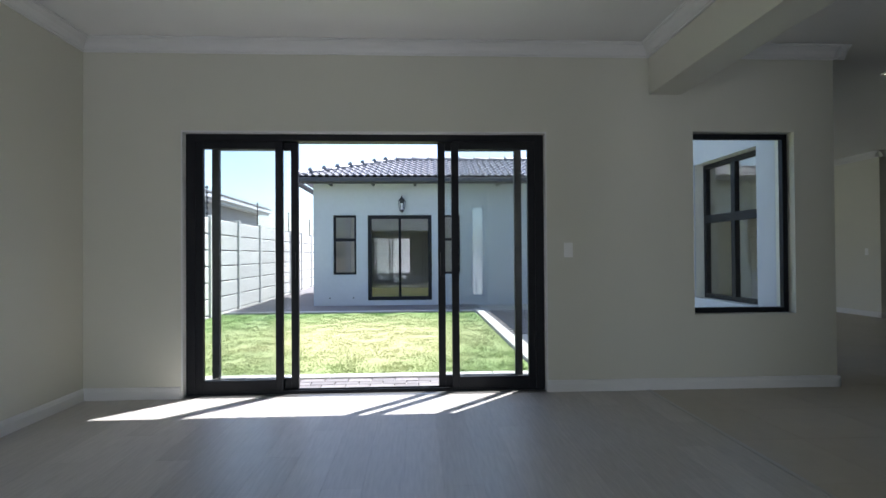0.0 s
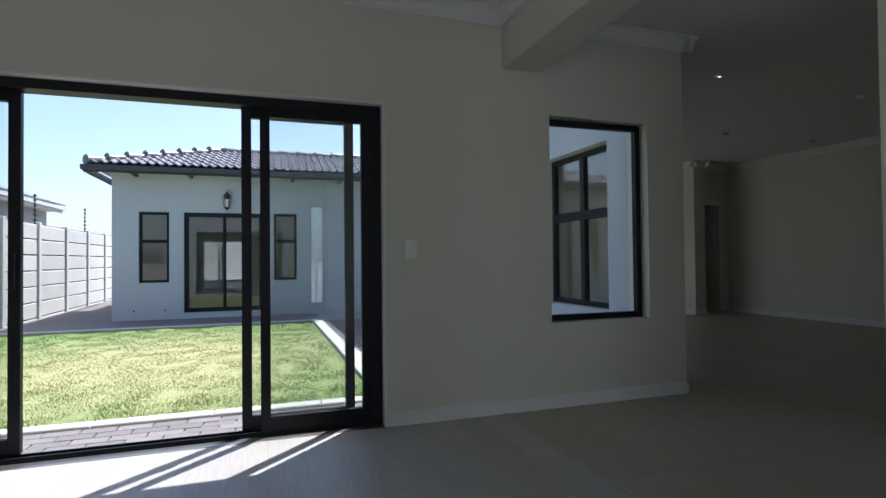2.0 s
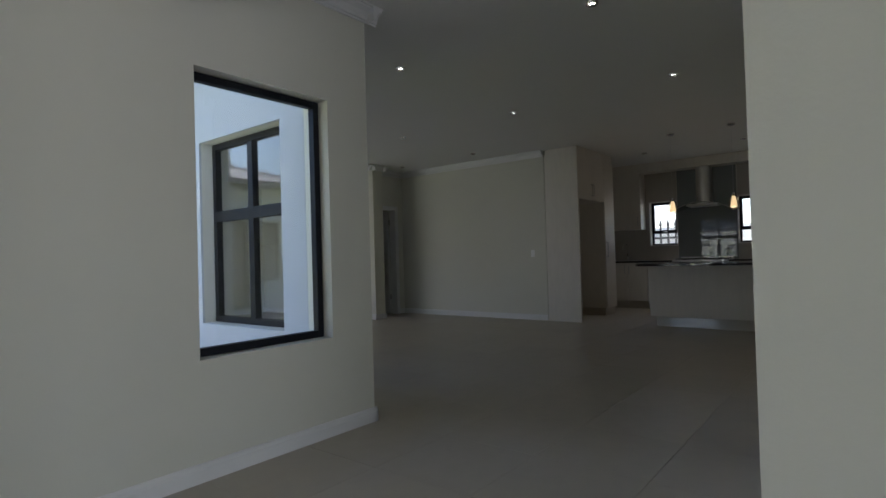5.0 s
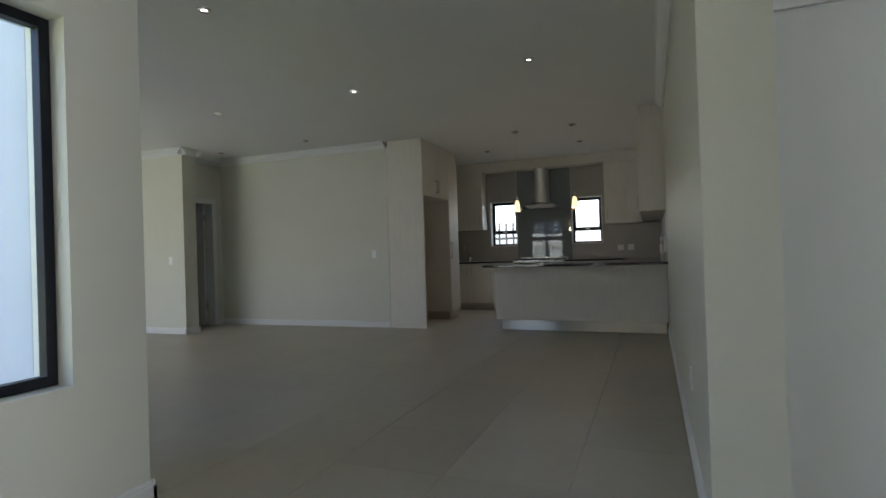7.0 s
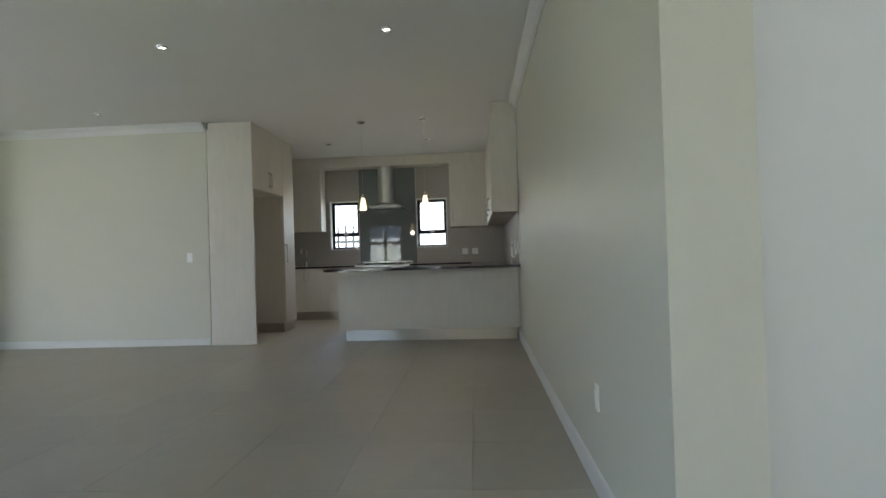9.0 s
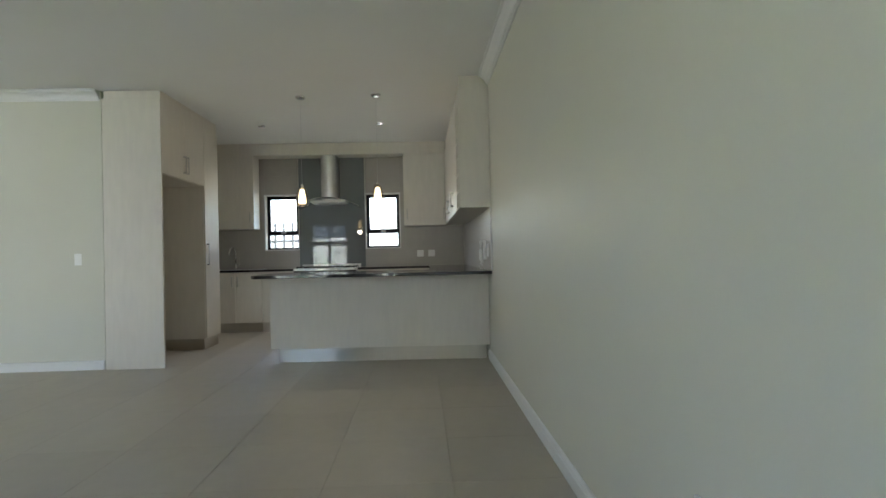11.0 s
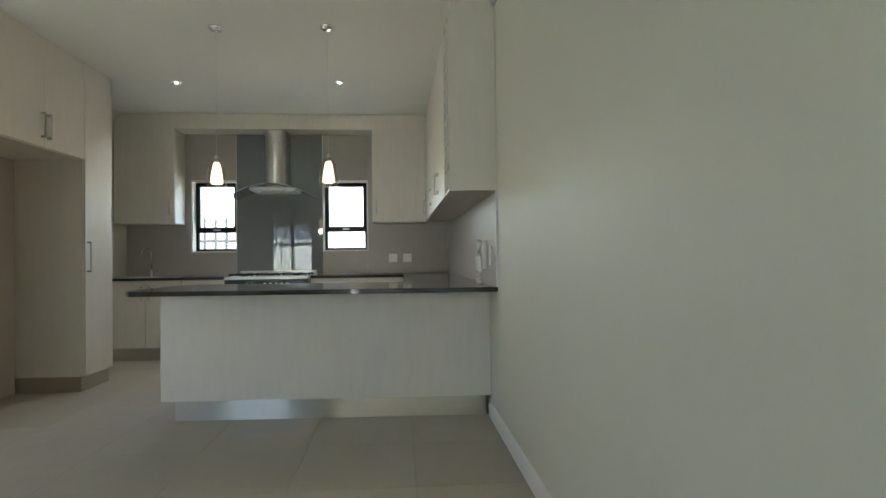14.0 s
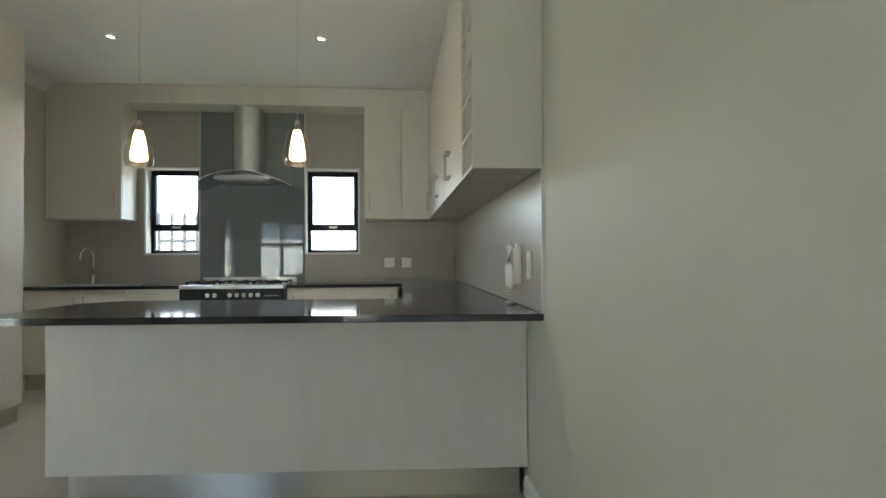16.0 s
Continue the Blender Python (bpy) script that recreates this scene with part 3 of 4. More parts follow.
# ---- kitchen ----
def bow_handle(parent, x, z0, z1, y):
    """A flat bow handle standing off a front that faces -y."""
    bm = bmesh.new()
    block(bm, x - 0.007, x + 0.007, y - 0.034, y - 0.026, z0, z1, 0.002)
    for z in (z0 + 0.008, z1 - 0.008):
        block(bm, x - 0.007, x + 0.007, y - 0.027, y, z - 0.007, z + 0.007)
    return part("handle", bm, NICKEL, parent, "satin metal bow handle")


def cupboard(name, label, at, turn, w, z0, z1, depth, doors, handle_z, handle_len=0.15, plinth=None, category="cabinet", group="", drawers=0):
    """A cabinet from x 0 to w that faces its own -y with its front at y 0. doors: list of (x0, x1, handle x or None)."""
    t = thing(name, label, category, at, group, turn)
    bm = bmesh.new()
    block(bm, 0.001, w - 0.001, 0.020, depth, z0, z1)
    part("body", bm, CABINET, t)
    for x0, x1, hx in doors:
        d = boxpart("door", (x0 + 0.0025, x1 - 0.0025, 0.0, 0.018, z0 + 0.002, z1 - 0.002), CABINET, t, bevel=0.0015)
        if hx is not None:
            bow_handle(d, hx, handle_z, handle_z + handle_len, 0.0)
    for i in range(drawers):
        h = (z1 - z0) / drawers
        d = boxpart("drawer_front", (0.0015, w - 0.0015, 0.0, 0.018, z0 + i * h + 0.002, z0 + (i + 1) * h - 0.002), CABINET, t, bevel=0.0015)
        bm = bmesh.new()
        block(bm, w / 2 - 0.08, w / 2 + 0.08, -0.034, -0.026, z0 + (i + 0.72) * h - 0.006, z0 + (i + 0.72) * h + 0.006, 0.002)
        for s in (-0.07, 0.07):
            block(bm, w / 2 + s - 0.006, w / 2 + s + 0.006, -0.027, 0, z0 + (i + 0.72) * h - 0.006, z0 + (i + 0.72) * h + 0.006)
        part("handle", bm, NICKEL, d, "satin metal bow handle")
    if plinth:
        boxpart("kickboard", (0.001, w - 0.001, plinth, plinth + 0.016, 0.0, z0 - 0.002), KICK, t, "brushed metal kickboard")
    return t


# tall fridge housing against the north kitchen wall
t = thing("fridge_housing", "tall pale wood-grain fridge housing with an empty bay and doors above", "cabinet", (0, 0, 0))
boxpart("side_panel", (8.752, 8.778, 5.70, 6.268, 0.002, 2.69), CABINET, t, bevel=0.0015)
boxpart("top_filler", (8.79, 9.812, 5.715, 6.268, 2.622, 2.778), CABINET, t)
boxpart("cupboard_box", (8.779, 9.812, 5.722, 6.268, 1.94, 2.62), CABINET, t)
# bay is shallow, so its back carries the shade in its colour
boxpart("bay_back", (8.779, 9.80, 6.25, 6.268, 0.002, 1.94), CARCASS_SHADED, t)
for x0, x1, hx in ((8.781, 9.294, 9.262), (9.297, 9.81, 9.330)):
    d = boxpart("door", (x0, x1, 5.70, 5.720, 1.945, 2.615), CABINET, t, bevel=0.0015)
    bow_handle(d, hx, 2.01, 2.20, 5.70)
t = cupboard("broom_cupboard", "tall pale wood-grain cupboard on a dark kickboard", (9.815, 5.70, 0), 0, 0.43, 0.13, 2.62, 0.598, [(0, 0.43, 0.03)], 1.0, 0.26, plinth=0.035)
boxpart("side_kickboard", (0.008, 0.022, 0.052, 0.598, 0.0, 0.128), KICK, t, "brushed metal kickboard")
boxpart("top_filler", (0.002, 0.43, 0.012, 0.598, 2.622, 2.778), CABINET, t)

# base units under the east window wall: they face -x, so their own x runs towards -y
BASE_X = 11.15
base = dict(z0=0.14, z1=0.868, depth=0.598, handle_z=0.66, plinth=0.05, group="base units on the window wall")
cupboard("base_cabinet", "pale wood-grain sink base cabinet with two doors", (BASE_X, 6.29, 0), 270, 0.85, doors=[(0, 0.47, 0.43), (0.47, 0.85, 0.51)], **base)
cupboard("drawer_unit", "pale wood-grain narrow drawer unit beside the cooker", (BASE_X, 5.438, 0), 270, 0.45, doors=[], drawers=5, **base)
cupboard("base_cabinet", "pale wood-grain base cabinet beside the cooker", (BASE_X, 4.06, 0), 270, 1.0, doors=[(0, 0.70, 0.06), (0.70, 1.0, 0.94)], **base)

# peninsula
PEN_TURN = 2.6
t = thing("peninsula_cabinet", "pale wood-grain breakfast bar with a brushed steel kickboard", "cabinet", (8.725, 2.46, 0), "", -PEN_TURN)
boxpart("back_panel", (0.0, 0.018, 0.0, 2.22, 0.145, 0.868), CABINET, t, bevel=0.0015)
boxpart("end_panel", (0.019, 0.60, 2.200, 2.22, 0.145, 0.868), CABINET, t, bevel=0.0015)
boxpart("body", (0.019, 0.60, 0.03, 2.198, 0.145, 0.868), CABINET, t)
boxpart("kickboard", (0.055, 0.07, 0.03, 2.150, 0.0, 0.144), KICK, t, "brushed steel kickboard")
boxpart("side_kickboard", (0.07, 0.60, 2.135, 2.150, 0.0, 0.144), KICK, t, "brushed steel kickboard")
cupboard("base_cabinet", "pale wood-grain corner base cabinets along the side wall", (9.40, 3.06, 0), 180, 0.001 + 1.70, 0.14, 0.868, 0.59,
         [(0, 0.57, 0.5), (0.57, 1.14, 0.63), (1.14, 1.70, 1.2)], 0.66, plinth=0.05).matrix_world = pose(11.13, 3.02, 0, 0, 0, 180)
bm = bmesh.new()
prism(bm, [(8.425, 2.458), (11.738, 2.458), (11.738, 4.062), (11.13, 4.062), (11.13, 3.03), (9.34, 3.03), (9.42, 4.62), (9.24, 4.78), (8.62, 4.80), (8.53, 4.74)], 0.870, 0.900)
bmesh.ops.bevel(bm, geom=bm.edges[:], offset=0.003, segments=2, affect="EDGES")
tagged(part("worktop", bm, GRANITE), "polished black granite worktop with an angled end", "worktop")
bm = bmesh.new()
prism(bm, [(11.13, 4.99), (11.738, 4.99), (11.738, 6.298), (11.13, 6.298)], 0.870, 0.900)
bmesh.ops.bevel(bm, geom=bm.edges[:], offset=0.003, segments=2, affect="EDGES")
tagged(part("worktop", bm, GRANITE), "polished black granite worktop beside the sink", "worktop")

# wall cabinets
up = dict(z0=1.51, z1=2.60, depth=0.30, handle_z=1.60, handle_len=0.16, group="wall cabinets")
cupboard("wall_cabinet", "pale wood-grain wall cabinet above the sink", (11.43, 6.29, 0), 270, 0.67, doors=[(0, 0.67, 0.62)], **up)
cupboard("wall_cabinet", "pale wood-grain double wall cabinet beside the window", (11.43, 3.385, 0), 270, 0.66, doors=[(0, 0.357, 0.05), (0.363, 0.66, None)], **up)
for x0, x1 in ((9.86, 10.34), (9.38, 9.86), (10.34, 10.82), (10.82, 11.42)):
    cupboard("wall_cabinet", "pale wood-grain wall cabinet on the side wall", (x1, 2.757, 0), 180, x1 - x0, doors=[(0, x1 - x0, 0.43 if x0 in (9.38, 10.34) else 0.05)], **up)
cupboard("wall_cabinet", "pale wood-grain wall cabinet next to the wine rack", (9.38, 2.757, 0), 180, 0.58, doors=[(0, 0.58, 0.05)], **up)
t = thing("wine_rack", "pale wood-grain open wine rack at the end of the wall cabinets", "wine rack", (0, 0, 0))
boxpart("end_panel", (8.42, 8.438, 2.459, 2.757, 1.51, 2.64), CABINET, t, bevel=0.0015)
boxpart("rack_back", (8.44, 8.798, 2.459, 2.475, 1.51, 2.65), CABINET, t)
for i in range(8):
    z = 1.512 + i * 0.162
    boxpart("shelf", (8.439, 8.798, 2.476, 2.755, z, z + 0.016), CABINET, t)
for i in range(7):
    z = 1.529 + i * 0.162
    for x in (8.61, 8.782):
        boxpart("divider", (x, x + 0.015, 2.476, 2.755, z, z + 0.144), CABINET, t)
bm = bmesh.new()
block(bm, 8.445, 11.745, 2.459, 2.735, 2.642, 2.778)
tagged(part("cabinet_filler", bm, CABINET), "pale filler boards between wall cabinets and ceiling", "filler panel")
bm = bmesh.new()
block(bm, 11.445, 11.748, 2.737, 6.298, 2.602, 2.778)
tagged(part("bulkhead", bm, CABINET), "pale boxed bulkhead above the kitchen windows", "bulkhead")

# splashback glass, wall tiles
t = boxpart("glass_splashback", (11.730, 11.737, 4.003, 5.018, 0.902, 2.598), SPLASH, bevel=0.001)
tagged(t, "tall grey glass splashback behind the cooker", "splashback")

# cooker
t = thing("range_cooker", "wide stainless steel and black gas range cooker", "cooker", (11.10, 4.525, 0))
boxpart("body", (0.03, 0.62, -0.448, 0.448, 0.10, 0.855), STEEL, t)
boxpart("oven_door", (0.0, 0.029, -0.445, 0.445, 0.15, 0.74), IRON, t, bevel=0.004)
fascia = boxpart("control_panel", (-0.004, 0.029, -0.447, 0.447, 0.75, 0.868), IRON, t, "black control panel", bevel=0.004)
for y in (0.20, 0.14, 0.01, -0.05, -0.11, -0.17, -0.23):
    bm = bmesh.new()
    rod(bm, (-0.034, y, 0.815), (-0.004, y, 0.815), 0.020, 0.023)
    part("knob", bm, CHROME, fascia)
bm = bmesh.new()
for i in range(6):
    block(bm, -0.0065, -0.004, -0.40 + i * 0.022, -0.39 + i * 0.022, 0.802, 0.808)
part("panel_marks", bm, PLASTIC, fascia)
boxpart("hob_top", (-0.012, 0.585, -0.449, 0.449, 0.870, 0.902), STEEL, t, bevel=0.004)
boxpart("rear_upstand", (0.586, 0.618, -0.449, 0.449, 0.857, 0.952), STEEL, t, bevel=0.004)
bm = bmesh.new()
rod(bm, (-0.045, -0.40, 0.70), (-0.045, 0.40, 0.70), 0.010)
for y in (-0.36, 0.36):
    rod(bm, (-0.045, y, 0.70), (0.002, y, 0.70), 0.007)
part("oven_rail", bm, CHROME, t)
for yc in (-0.29, 0.0, 0.29):
    bm = bmesh.new()
    for k in (-0.12, 0.0, 0.12):
        block(bm, 0.05, 0.54, yc + k - 0.006, yc + k + 0.006, 0.918, 0.930)
    for k in (0.06, 0.30, 0.53):
        block(bm, k - 0.006, k + 0.006, yc - 0.13, yc + 0.13, 0.910, 0.919)
        for s in (-0.12, 0.12):
            block(bm, k - 0.006, k + 0.006, yc + s - 0.006, yc + s + 0.006, 0.902, 0.911)
    part("pan_support", bm, IRON, t)
for xc, yc in ((0.17, -0.29), (0.42, -0.29), (0.17, 0.29), (0.42, 0.29), (0.30, 0.0)):
    bm = bmesh.new()
    rod(bm, (xc, yc, 0.902), (xc, yc, 0.914), 0.042, 0.036, 20)
    part("burner", bm, IRON, t)

# hood
t = thing("cooker_hood", "stainless steel chimney hood with a curved glass canopy", "cooker hood", (0, 4.515, 0))
bm = bmesh.new()
prism(bm, [(11.728, -0.125), (11.728, 0.125)] + [(11.60 - 0.13 * math.sin(math.pi * (k + 0.5) / 18) ** 0.6, 0.125 * math.cos(math.pi * (k + 0.5) / 18)) for k in range(18)], 1.93, 2.60)
part("chimney", bm, STEEL, t)
bm = bmesh.new()
n = 24
rows = []
for k in range(n + 1):
    y = -0.47 + 0.94 * k / n
    z = 1.945 - 0.135 * (abs(y) / 0.47) ** 1.9
    front = 11.22 + 0.10 * (abs(y) / 0.47) ** 2
    rows.append([bm.verts.new((x, y, z + dz)) for x, dz in ((front, 0), (11.728, 0), (11.728, -0.008), (front, -0.008))])
for a, b in zip(rows, rows[1:]):
    for i in range(4):
        bm.faces.new((a[i], a[(i + 1) % 4], b[(i + 1) % 4], b[i]))
bm.faces.new(rows[0])
bm.faces.new(rows[-1][::-1])
part("canopy", bm, HOODGLASS, t, "curved clear glass canopy")
bm = bmesh.new()
edge = [(11.215 + 0.10 * (abs(y) / 0.47) ** 2, y, 1.941 - 0.135 * (abs(y) / 0.47) ** 1.9) for y in (-0.47 + 0.94 * k / 16 for k in range(17))]
for a, b in zip(edge, edge[1:]):
    rod(bm, a, b, 0.0055, sides=8)
part("canopy_edge", bm, CHROME, t, "bright polished front edge")
boxpart("motor_box", (11.36, 11.727, -0.26, 0.26, 1.88, 1.915), NICKEL, t, bevel=0.008)
boxpart("filter", (11.39, 11.70, -0.24, 0.24, 1.871, 1.879), NICKEL, t)
for y in (-0.16, 0.16):
    bm = bmesh.new()
    rod(bm, (11.42, y, 1.871), (11.42, y, 1.866), 0.022)
    part("hood_lamp", bm, PLASTIC, t)

# tap and sink
t = thing("kitchen_tap", "chrome swan-neck kitchen mixer tap", "tap", (11.60, 5.955, 0.90))
bm = bmesh.new()
lathe(bm, [(0.0, 0.0), (0.026, 0.0), (0.026, 0.008), (0.019, 0.02), (0.017, 0.075), (0.012, 0.085), (0.0, 0.085)], (0, 0, 0.0005))
part("tap_body", bm, CHROME, t, smooth=True)
bm = bmesh.new()
tube(bm, [(0, 0, 0.08), (0, 0, 0.26)] + [(-0.055 + 0.055 * math.cos(a * math.pi / 10), 0.028 - 0.028 * math.cos(a * math.pi / 10), 0.26 + 0.075 * math.sin(a * math.pi / 10)) for a in range(1, 11)] + [(-0.112, 0.057, 0.225)], 0.0095)
part("spout", bm, CHROME, t, smooth=True)
bm = bmesh.new()
rod(bm, (0, -0.012, 0.055), (0.0, -0.07, 0.075), 0.006)
part("lever", bm, CHROME, t)
t = thing("kitchen_sink", "stainless steel inset sink in the dark worktop", "sink", (11.36, 5.80, 0.9005))
bm = bmesh.new()
for d in ((-0.19, -0.165, -0.33, 0.33), (0.125, 0.15, -0.33, 0.33), (-0.165, 0.125, -0.33, -0.305), (-0.165, 0.125, 0.305, 0.33)):
    block(bm, *d, 0.0, 0.006)
part("rim", bm, STEEL, t)
boxpart("bowl", (-0.164, 0.124, -0.304, 0.304, 0.0, 0.002), STEEL, t)

# intercom
t = thing("intercom_phone", "white wall-mounted intercom handset with a curly cord", "intercom", (8.84, 2.456, 1.09))
boxpart("backplate", (-0.045, 0.045, 0.009, 0.034, -0.085, 0.115), PLASTIC, t, bevel=0.006)
bm = bmesh.new()
tube(bm, [(0.0, 0.045, -0.10), (0.0, 0.062, -0.085), (0.0, 0.066, 0.0), (0.0, 0.062, 0.095), (0.0, 0.045, 0.112)], 0.019, 14)
part("handset", bm, PLASTIC, t, smooth=True)
bm = bmesh.new()
tube(bm, [(0.02 + 0.018 * math.sin(k * 0.9) + k * 0.0012, 0.045 + 0.018 * math.cos(k * 0.9) + 0.012 * math.sin(k * 0.11), -0.09 - 0.094 * math.sin(min(k, 28) * 0.056)) for k in range(46)], 0.0035, 6)
part("cord", bm, PLASTIC, t, smooth=True)
wall_plate("isolator_switch", "white switch plate beside the intercom handset", (8.63, 2.465, 1.10), 180, [(0.0, 0.0, 0.02, 0.04, False)], 0.07, 0.13)
bm = bmesh.new()
block(bm, 8.410, 8.419, 2.456, 2.470, 0.902, 1.508)
structure(part("tile_edge_trim", bm, TRIM), "thin white edge strip of the wall tiling", "trim")

# ---- outside ----
GZ = -0.08
structure(boxpart("ground", (-400, 400, 5.06, 600, GZ - 0.3, GZ - 0.05), GROUND), "open ground reaching the horizon", "ground")
structure(boxpart("ground_side", (12.0, 400, -300, 5.06, GZ - 0.3, GZ - 0.05), GROUND), "open ground beside the house", "ground")
structure(boxpart("ground_back", (-400, -2.86, -300, 5.06, GZ - 0.3, GZ - 0.05), GROUND), "open ground on the neighbour's side", "ground")
LAWN = (-4.03, 1.16, 5.86, 11.75)
bm = bmesh.new()
nx, ny = 40, 40
grid = [[bm.verts.new((LAWN[0] + (LAWN[1] - LAWN[0]) * i / nx, LAWN[2] + (LAWN[3] - LAWN[2]) * j / ny, GZ - 0.012 + 0.014 * noise.noise((i * 0.5, j * 0.5, 3)))) for j in range(ny + 1)] for i in range(nx + 1)]
for i in range(nx):
    for j in range(ny):
        bm.faces.new((grid[i][j], grid[i + 1][j], grid[i + 1][j + 1], grid[i][j + 1]))
structure(part("lawn", bm, GRASS), "soil and thatch of the lawn", "lawn")
rng = np.random.default_rng(5)
N = 130000
px = rng.uniform(LAWN[0], LAWN[1], N)
py = LAWN[2] + (LAWN[3] - LAWN[2]) * rng.random(N) ** 1.35
a = rng.uniform(0, math.tau, N)
h = rng.uniform(0.006, 0.015, N)
wd = rng.uniform(0.0025, 0.005, N)
lean = rng.uniform(-0.012, 0.012, (N, 2))
v = np.empty((N, 3, 3))
v[:, 0] = np.stack([px - wd * np.cos(a), py - wd * np.sin(a), np.full(N, GZ - 0.015)], 1)
v[:, 1] = np.stack([px + wd * np.cos(a), py + wd * np.sin(a), np.full(N, GZ - 0.015)], 1)
v[:, 2] = np.stack([px + lean[:, 0], py + lean[:, 1], GZ - 0.01 + h], 1)
me = bpy.data.meshes.new("grass")
me.from_pydata(v.reshape(-1, 3).tolist(), [], np.arange(3 * N).reshape(-1, 3).tolist())
me.materials.append(BLADE)
tagged(new("grass", me), "short mown green lawn with straw-coloured patches", "grass", kind="stuff")


def piece_mesh(name, sx, sy, sz, mat, chamfer=0.003):
    """A slab of that size, its top at z 0 and its middle at the origin, with a chamfered top edge."""
    bm = bmesh.new()
    x, y, c = sx / 2, sy / 2, chamfer
    lo = [bm.verts.new((i * x, j * y, -sz)) for i, j in ((-1, -1), (1, -1), (1, 1), (-1, 1))]
    mid = [bm.verts.new((i * x, j * y, -c)) for i, j in ((-1, -1), (1, -1), (1, 1), (-1, 1))]
    top = [bm.verts.new((i * (x - c), j * (y - c), 0)) for i, j in ((-1, -1), (1, -1), (1, 1), (-1, 1))]
    bm.faces.new(top)
    for a, b in ((lo, mid), (mid, top)):
        for i in range(4):
            bm.faces.new((a[i], a[(i + 1) % 4], b[(i + 1) % 4], b[i]))
    me = bpy.data.meshes.new(name)
    bm.to_mesh(me)
    bm.free()
    me.materials.append(mat)
    return me


def lay(name, me, parent, m):
    ob = new(name, me)
    ob.parent = parent
    ob.matrix_world = m
    return ob


# paved strip at the door and path by the courtyard wall
pav = structure(boxpart("pavement", (-4.03, 3.14, 5.06, 5.86, GZ - 0.1, GZ - 0.016), SAND), "charcoal brick paving strip with pale joints", "paving")
paver = piece_mesh("paver", 0.212, 0.104, 0.04, PAVER, 0.004)
for j in range(6):
    y = 5.115 + j * 0.110
    for i in range(24):
        x = -2.45 + i * 0.220 + (0.11 if j % 2 else 0)
        if x < 3.0:
            lay("paver", paver, pav, pose(x, y, GZ + random.uniform(-0.003, 0.003), 0, 0, random.uniform(-0.6, 0.6)))
path = structure(boxpart("garden_path", (1.36, 3.14, 5.86, 13.26, GZ - 0.1, GZ - 0.016), SAND), "charcoal paved path along the house", "path")
slab = piece_mesh("paver", 0.212, 0.104, 0.04, PAVER, 0.004)
for j in range(30):
    for i in range(8):
        if i * 0.22 + (0.11 if j % 2 else 0) < 1.62:
            lay("paver", slab, path, pose(1.47 + i * 0.22 + (0.11 if j % 2 else 0), 8.6 + j * 0.110, GZ + random.uniform(-0.003, 0.003)))
far = structure(boxpart("pavement_far", (-4.03, 1.36, 11.96, 13.26, GZ - 0.1, GZ), PAVER), "dark paving in front of the garden wing", "paving")
structure(boxpart("pavement_side", (-4.03, -2.48, 13.264, 24.0, GZ - 0.1, GZ), PAVER), "dark paved passage beside the garden wing", "paving")
kerb = structure(boxpart("kerb_bed", (-4.03, 1.34, 5.70, 11.95, GZ - 0.12, GZ - 0.06), SAND), "bedding under the lawn edging", "kerb")
stone = piece_mesh("kerb_stone", 0.78, 0.125, 0.08, KERB, 0.008)
for i in range(7):
    lay("kerb_stone", stone, kerb, pose(-3.62 + i * 0.785, 5.795, GZ + 0.022))
stone = piece_mesh("kerb_stone", 0.165, 0.78, 0.08, KERB, 0.008)
for i in range(8):
    lay("kerb_stone", stone, kerb, pose(1.265, 6.25 + i * 0.785, GZ + 0.022))
stone = piece_mesh("kerb_stone", 0.78, 0.165, 0.08, KERB, 0.008)
for i in range(7):
    lay("kerb_stone", stone, kerb, pose(-3.62 + i * 0.785, 11.86, GZ + 0.015))

t = thing("house_eave", "dark gutter and tiled eave along the courtyard wall", "roof")
boxpart("soffit", (2.72, 3.40, 5.06, 12.80, 3.002, 3.02), FASCIA, t)
boxpart("gutter", (2.62, 2.72, 5.06, 12.80, 2.98, 3.09), GUTTER, t, bevel=0.02)
bm = bmesh.new()
prism(bm, [(2.70, 5.06), (6.4, 5.06), (6.4, 12.8), (2.70, 12.8)], 3.03, 3.06)
for q in bm.verts:
    q.co.z += (q.co.x - 2.7) * 0.3
part("roof", bm, ROOF, t)
structure(boxpart("ground_front", (-2.86, 12.0, -300, -3.76, GZ - 0.3, GZ - 0.05), KERB), "pale paved yard in front of the house", "ground")
t = thing("front_fence", "white palisade fence in front of the house", "fence")
for k in range(24):
    boxpart("pale", (-1.5 + k * 0.2, -1.42 + k * 0.2, -7.0, -6.97, GZ - 0.06, 1.35), FASCIA, t)
for z in (0.2, 1.1):
    boxpart("rail", (-1.6, 3.4, -6.968, -6.93, z, z + 0.06), FASCIA, t)

# precast boundary wall
bw = thing("boundary_wall", "pale precast concrete panel wall along the garden", "garden wall")
post = piece_mesh("post", 0.12, 0.12, 2.15, PRECAST, 0.01)
plank = piece_mesh("wall_panel", 0.045, 1.485, 0.292, PRECAST, 0.012)
# added dark sheet behind the panels, standing in for shade in their gaps
boxpart("panel_core", (-4.120, -4.112, 5.1, 28.3, -0.2, 1.87), JOINT_SHADE, bw)
for i in range(14):
    y = 4.62 + i * 1.66
    lay("post", post, bw, pose(-4.10, y, 1.90))
    for k in range(7):
        lay("wall_panel", plank, bw, pose(-4.10, y + 0.83, 1.85 - k * 0.319, random.uniform(-0.3, 0.3)))


